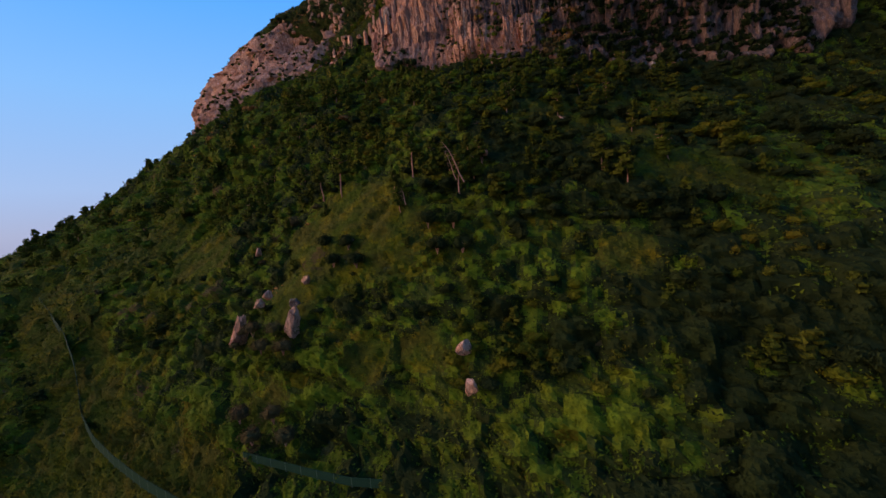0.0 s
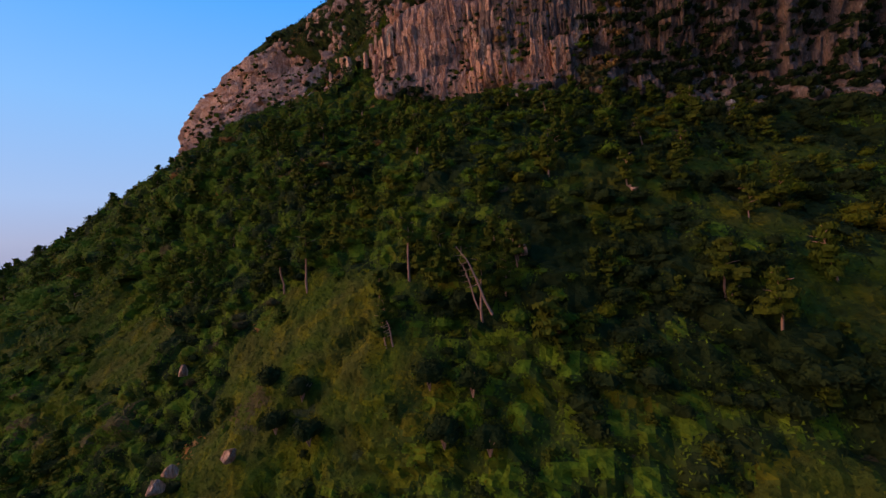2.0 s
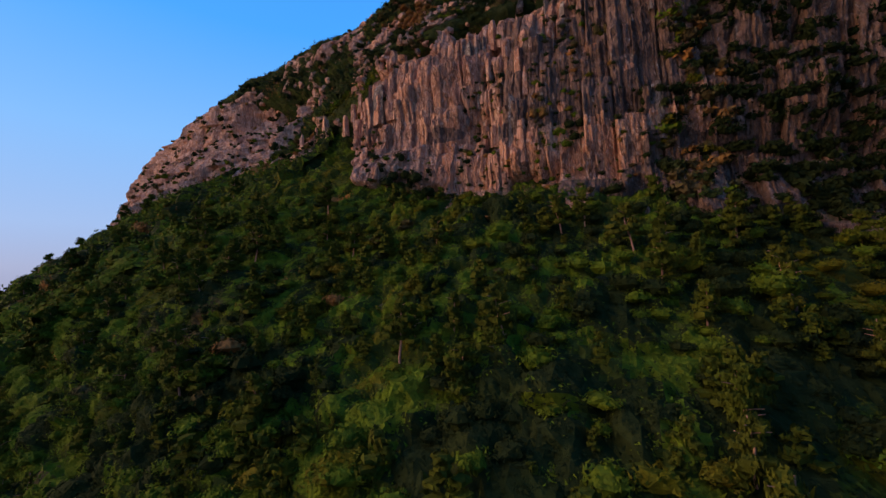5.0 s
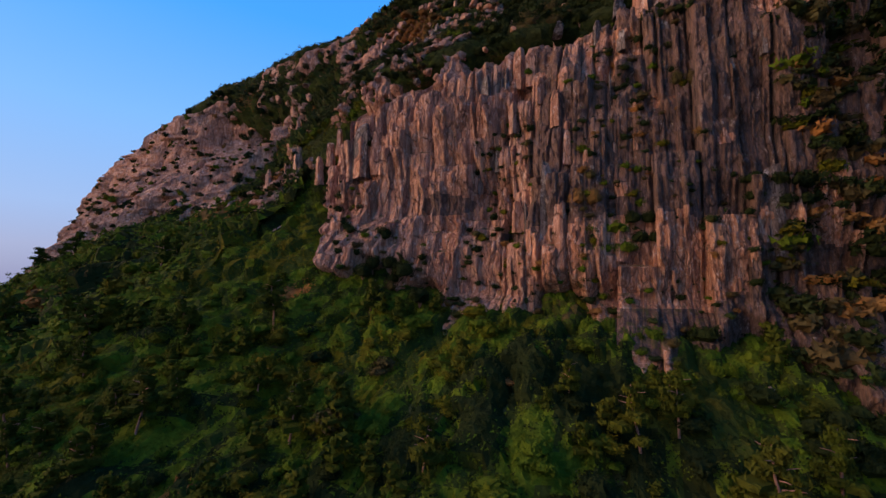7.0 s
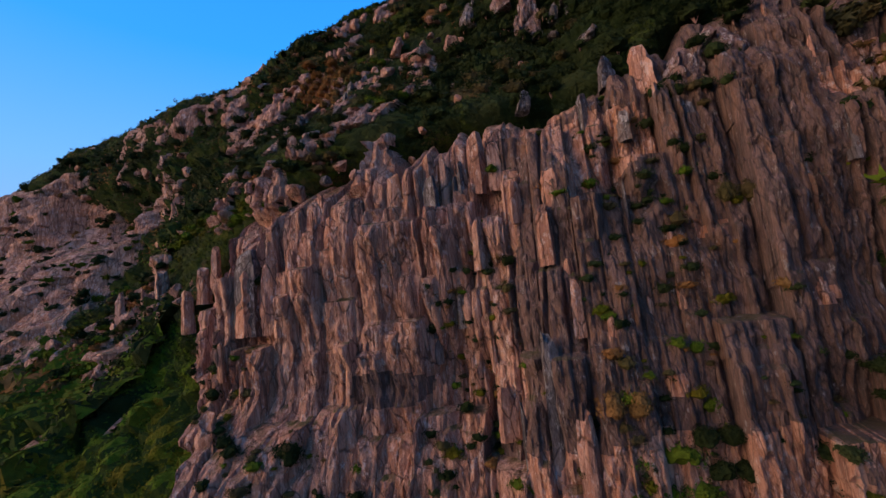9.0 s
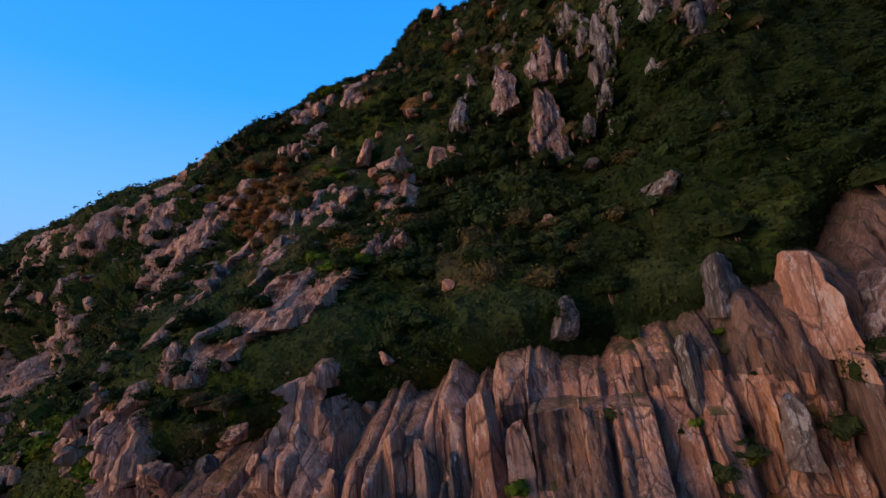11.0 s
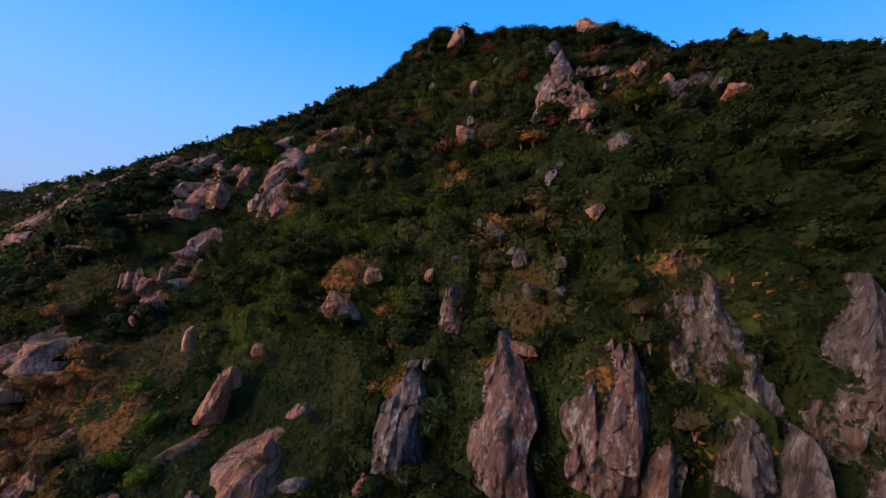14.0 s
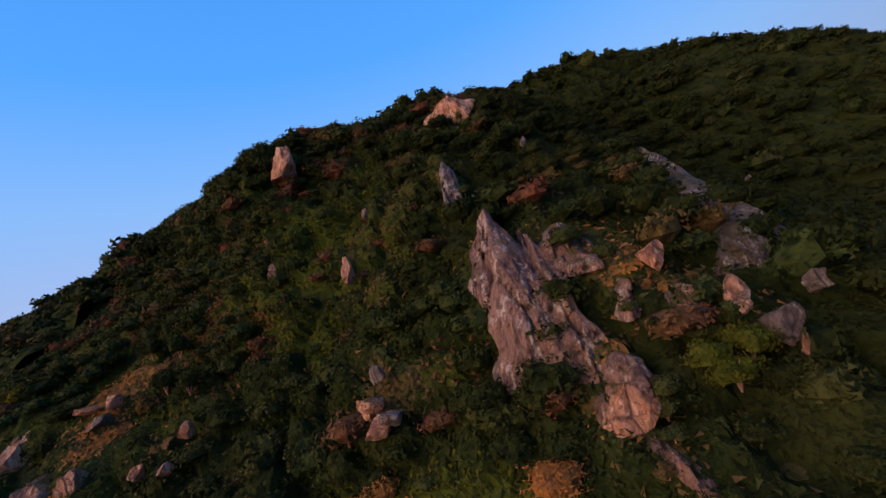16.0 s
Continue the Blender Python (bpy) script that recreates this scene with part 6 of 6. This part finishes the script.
# pines: bare reddish trunks under layered needle pads
def pine_trunk(seed, lean):
    r = np.random.default_rng(seed)
    pts = [(0, 0, -0.35), (0.02, 0, 0.2), (lean * 0.35, 0.02, 0.55), (lean * 0.75, r.uniform(-0.05, 0.05), 1.0), (lean, 0, 1.5)]
    parts = [tube(pts, [0.038, 0.032, 0.027, 0.021, 0.010], 8)]
    for k in range(5):
        h = 0.85 + 0.12 * k
        a = r.uniform(0, 6.28)
        b = np.array([lean * 0.6 * h, 0, h])
        parts.append(tube([b, b + np.array([0.15 * math.cos(a), 0.15 * math.sin(a), 0.05]), b + np.array([0.3 * math.cos(a), 0.3 * math.sin(a), 0.08])], [0.013, 0.009, 0.004], 5))
    return joined(parts)


PINE_TRUNKS = [mesh_of("trunk", *pine_trunk(900 + i, 0.25 * (i - 1.5) / 1.5), [BARK], True) for i in range(4)]
PINE_LEAN = [0.25 * (i - 1.5) / 1.5 for i in range(4)]


def pine(x, y, z, tall, wide, bare=0.42, turn=None):
    """A pine of that height; bare: the share of the trunk below the needles."""
    i = int(SHRUBS.integers(1000))
    root = tagged(new("pine_tree"), "dark green pine with reddish trunk and layered crown", "pine tree", "pines on the lower slope")
    root.matrix_world = pose(x, y, z, 0, 0, i if turn is None else turn)
    t = new("trunk", PINE_TRUNKS[i % 4])
    t.parent, t.scale = root, (tall * 0.62, tall * 0.62, tall / 1.5)
    c = new("crown", crown_mesh("pine", i % 5, "pine"))
    c.parent, c.location, c.scale = root, (PINE_LEAN[i % 4] * tall * 0.45, 0, tall * bare), (wide, wide, tall * (1.02 - bare))
    return root


pine(-26.4, 90.9, 139.7, 7.5, 2.6, 0.5)
pine(-21.2, 87.0, 140.0, 8.5, 2.6, 0.5)
pine(-4.8, 77.3, 141.4, 8.0, 2.6, 0.5)
pine(3.6, 71.2, 136.8, 7.0, 2.6, 0.42)
pine(2.4, 74.8, 139.9, 6.8, 2.9, 0.35)
pine(1.2, 103.4, 159.3, 6.2, 3.0, 0.4)
pine(4.6, 104.6, 160.4, 6.0, 2.8, 0.4)
pine(-7.2, 71.8, 133.0, 5.1, 2.0, 0.42)


def dead_trunk(foot, head, thick, label):
    """A bare leaning trunk with broken side branches."""
    r = np.random.default_rng(int(thick * 1000))
    a, b = np.array(foot), np.array(head)
    root = tagged(new("dead_tree"), label, "dead tree", "bare leaning trunks")
    root.location = a
    run = b - a
    bend = np.array([0.05, 0, 0.03]) * np.linalg.norm(run)
    v, f = tube([-0.25 * run, 0 * run, 0.35 * run + bend * 0.7, 0.7 * run + bend, run], [thick * 1.15, thick, thick * 0.85, thick * 0.6, thick * 0.3], 8)
    link("trunk", v, f, [BARK], True, None, root)
    for k in range(5):
        p = run * (0.3 + 0.13 * k) + bend * 0.8
        e = np.array([-r.uniform(0.5, 1.0), -0.2, r.uniform(-0.35, 0.1)])
        v, f = tube([p, p + e * 0.5 + np.array([0, 0, -0.05]), p + e], [thick * 0.35, thick * 0.25, thick * 0.08], 5)
        link("branch", v, f, [BARK], True, None, root)
    return root


dead_trunk((3.7, 66.9, 139.2), (1.2, 66.9, 144.8), 0.12, "bare pinkish pine trunk leaning over green shrubs")
dead_trunk((2.7, 67.3, 139.4), (1.3, 67.4, 143.6), 0.085, "thin bare pinkish trunk leaning beside another")
dead_trunk((-6.0, 68.0, 135.6), (-6.4, 68.0, 137.8), 0.08, "short bare pale stem in the grass")


def more_pines(count, th0, th1, z0, z1, small, large, seed):
    th, z, r = scatter(th0, th1, z0, z1, 1.0, seed)
    ok = (fbm(place(th, z, radius(th, z)) / 15, 2, 12) > -0.1) & (on_main(th, z, 4) < 0.1)
    pick = r.choice(np.flatnonzero(ok), count, replace=False)
    p = place(th[pick], z[pick], ground_radius(th[pick], z[pick]))
    for q in p:
        t = r.uniform(small, large)
        pine(*q, t, t * r.uniform(0.33, 0.45), r.uniform(0.25, 0.4))


more_pines(100, 17, 44, 134, 186, 4.0, 7.5, 21)
more_pines(40, 46, 66, 130, 196, 5.0, 9.0, 22)

# ---- the woodland between them ----
canopy("lower_shrubs", 14, 44.5, 102, 217, 0.6, 3.0, 1.6, 0.19, 10, 1, "dense green shrubs and vines on the lower slope")
canopy("foot_shrubs", 0, 46, 80, 105, 0.9, 3.6, 2.4, 0.26, 7.5, 2, "dense green shrubs at the foot of the slope")
canopy("west_shrubs", 43.5, 84, 80, 216, 1.6, 4.0, 2.6, 0.44, 2.6, 3, "dense dark green woodland on the far western slope")
canopy("upper_shrubs", 17, 48.5, 214, 319, 0.55, 2.6, 1.15, 0.17, 22, 4, "dark green and russet shrubs on the upper slope")
canopy("upper_west_shrubs", 48, 84, 200, 331, 1.15, 3.4, 2.2, 0.34, 4.6, 5, "dark shrubs and small trees along the western ridge")
canopy("east_shrubs", -10, 17.5, 104, 319, 1.3, 3.6, 1.8, 0.32, 4.0, 6, "dark woodland in the shaded eastern gully")
canopy("summit_shrubs", -14, 84, 317, 344, 1.0, 3.2, 2.2, 0.28, 6.5, 7, "dark low trees on the summit ridge")
plant("lower_trees", "mid", 15, 44, 108, 192, 2.7, 1.75, 1, "leafy trees and shrubs standing out of the lower cover", pines=0.22)
plant("west_trees", "far", 43, 82, 84, 190, 4.2, 2.1, 2, "taller trees standing out of the western woodland", pines=0.25)
plant("upper_trees", "mid", 22, 48, 226, 318, 1.7, 1.5, 4, "rounded shrubs standing out of the upper cover")
plant("ridge_trees", "far", 46, 80, 206, 328, 3.6, 1.6, 5, "small trees along the western ridge")
plant("east_trees", "mid", -6, 23, 130, 318, 3.2, 2.1, 6, "tall dark trees in the eastern gully")
plant("summit_trees", "far", -12, 60, 314, 344, 3.2, 1.6, 8, "low rounded trees on the summit ridge")

# ---- the green rockfall fence along the track ----
NET = shader("fence_net", 0.7)
NET[3].inputs["Specular IOR Level"].default_value = 0.03
NET[3].inputs["Base Color"].default_value = (0.018, 0.05, 0.034, 1)
l_net = blend(NET[1], NET[2], tex(NET[1], NET[2], 1.5, detail=6), (0.006, 0.022, 0.016), (0.014, 0.042, 0.028))
NET[2].new(l_net, NET[3].inputs["Base Color"])
STEEL = shader("fence_steel", 0.6)
STEEL[3].inputs["Base Color"].default_value = (0.03, 0.06, 0.045, 1)


def fence(points, high, label):
    """A net of that height between posts, along a line on the ground."""
    P = np.array(points)
    run = np.concatenate([[0], np.cumsum(np.linalg.norm(np.diff(P, axis=0), axis=1))])
    s = np.linspace(0, run[-1], int(run[-1] / 3) + 2)
    Q = np.stack([np.interp(s, run, P[:, k]) for k in range(3)], -1)
    root = tagged(new("fence"), label, "fence")
    root.location = Q[0]
    Q = Q - Q[0]
    for k in range(len(Q) - 1):
        a, b = Q[k], Q[k + 1]
        n = np.array([-(b - a)[1], (b - a)[0], 0])
        n = n / np.linalg.norm(n) * 0.06
        up = np.array([0, 0, high])
        mid = (a + b) / 2 - up * 0.04
        v = np.array([a - n - up * 0.3, b - n - up * 0.3, b + n - up * 0.3, a + n - up * 0.3, a - n + up, b - n + up, b + n + up, a + n + up, mid + up * 0.96 + n, mid + up * 0.96 - n])
        f = np.array([(0, 1, 5, 4), (2, 3, 7, 6), (4, 9, 8, 7), (9, 5, 6, 8), (0, 3, 2, 1), (1, 2, 6, 5), (3, 0, 4, 7)])
        link("net", v, f, [NET[0]], False, None, root)
        v, f = tube([a - up * 0.5, a + up * 1.06], [0.08, 0.08], 6)
        link("post", v, f, [STEEL[0]], True, None, root)
    return root


fence([(-119.1, 115.0, 120.6), (-108.3, 107.5, 115.3), (-101.0, 102.5, 111.3), (-94.4, 97.2, 105.7), (-89.8, 92.6, 99.9), (-85.3, 87.9, 95.5), (-75.2, 79.2, 93.9), (-64.6, 71.4, 93.2), (-54.1, 64.4, 92.6), (-41.9, 57.2, 92.1)], 1.45, "long green net fence along a track on the slope")
fence([(-32.9, 57.9, 99.1), (-26.7, 55.1, 98.9), (-20.1, 52.2, 98.6), (-15.1, 50.2, 98.4), (-9.6, 48.4, 98.7)], 0.9, "short green net fence in the grass")


# ---- far away: low hills with painted blue haze, and a town on the plain ----
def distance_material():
    m, n, l, b = shader("hazy_hills", 1.0)
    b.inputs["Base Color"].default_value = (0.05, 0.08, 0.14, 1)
    # the blue haze of distance is put into the hills as a weak glow
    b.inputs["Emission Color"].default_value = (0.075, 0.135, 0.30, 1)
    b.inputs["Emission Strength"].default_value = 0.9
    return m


def hazy_hills():
    th = np.arange(0, 360, 1.0)
    top = 132 + 14 * fbm(np.stack([th / 9, th * 0, th * 0], -1), 3, 5)
    top[-1] = top[0]
    ring = lambda rad, h: place(th, h, np.full(len(th), rad))
    V = np.stack([ring(4250, np.full(len(th), 10.0)), ring(4300, top * 0.6), ring(4420, top)])
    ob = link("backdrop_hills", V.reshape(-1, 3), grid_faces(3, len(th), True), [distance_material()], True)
    return tagged(ob, "low hills on the far horizon, blue haze put in as glow", "hills", kind="structure")


hazy_hills()


def town():
    r = np.random.default_rng(77)
    m, n, l, b = shader("town_wall", 0.8)
    b.inputs["Base Color"].default_value = (0.7, 0.7, 0.72, 1)
    V, F = [], []
    box = np.array([(x, y, z) for z in (0, 1) for y in (-1, 1) for x in (-1, 1)], float)
    faces = np.array([(0, 1, 3, 2), (4, 6, 7, 5), (0, 4, 5, 1), (2, 3, 7, 6), (0, 2, 6, 4), (1, 5, 7, 3)])
    for k in range(420):
        a, d = radians(r.uniform(-62, -38)), r.uniform(2300, 3900)
        V.append(box * np.array([r.uniform(5, 16), r.uniform(5, 12), r.uniform(8, 30)]) + np.array([d * math.sin(a), d * math.cos(a), 13]))
        F.append(faces + 8 * k)
    ob = link("town", np.concatenate(V), np.concatenate(F), [m], False)
    return tagged(ob, "small pale buildings of a town on the plain", "buildings", kind="stuff")


town()
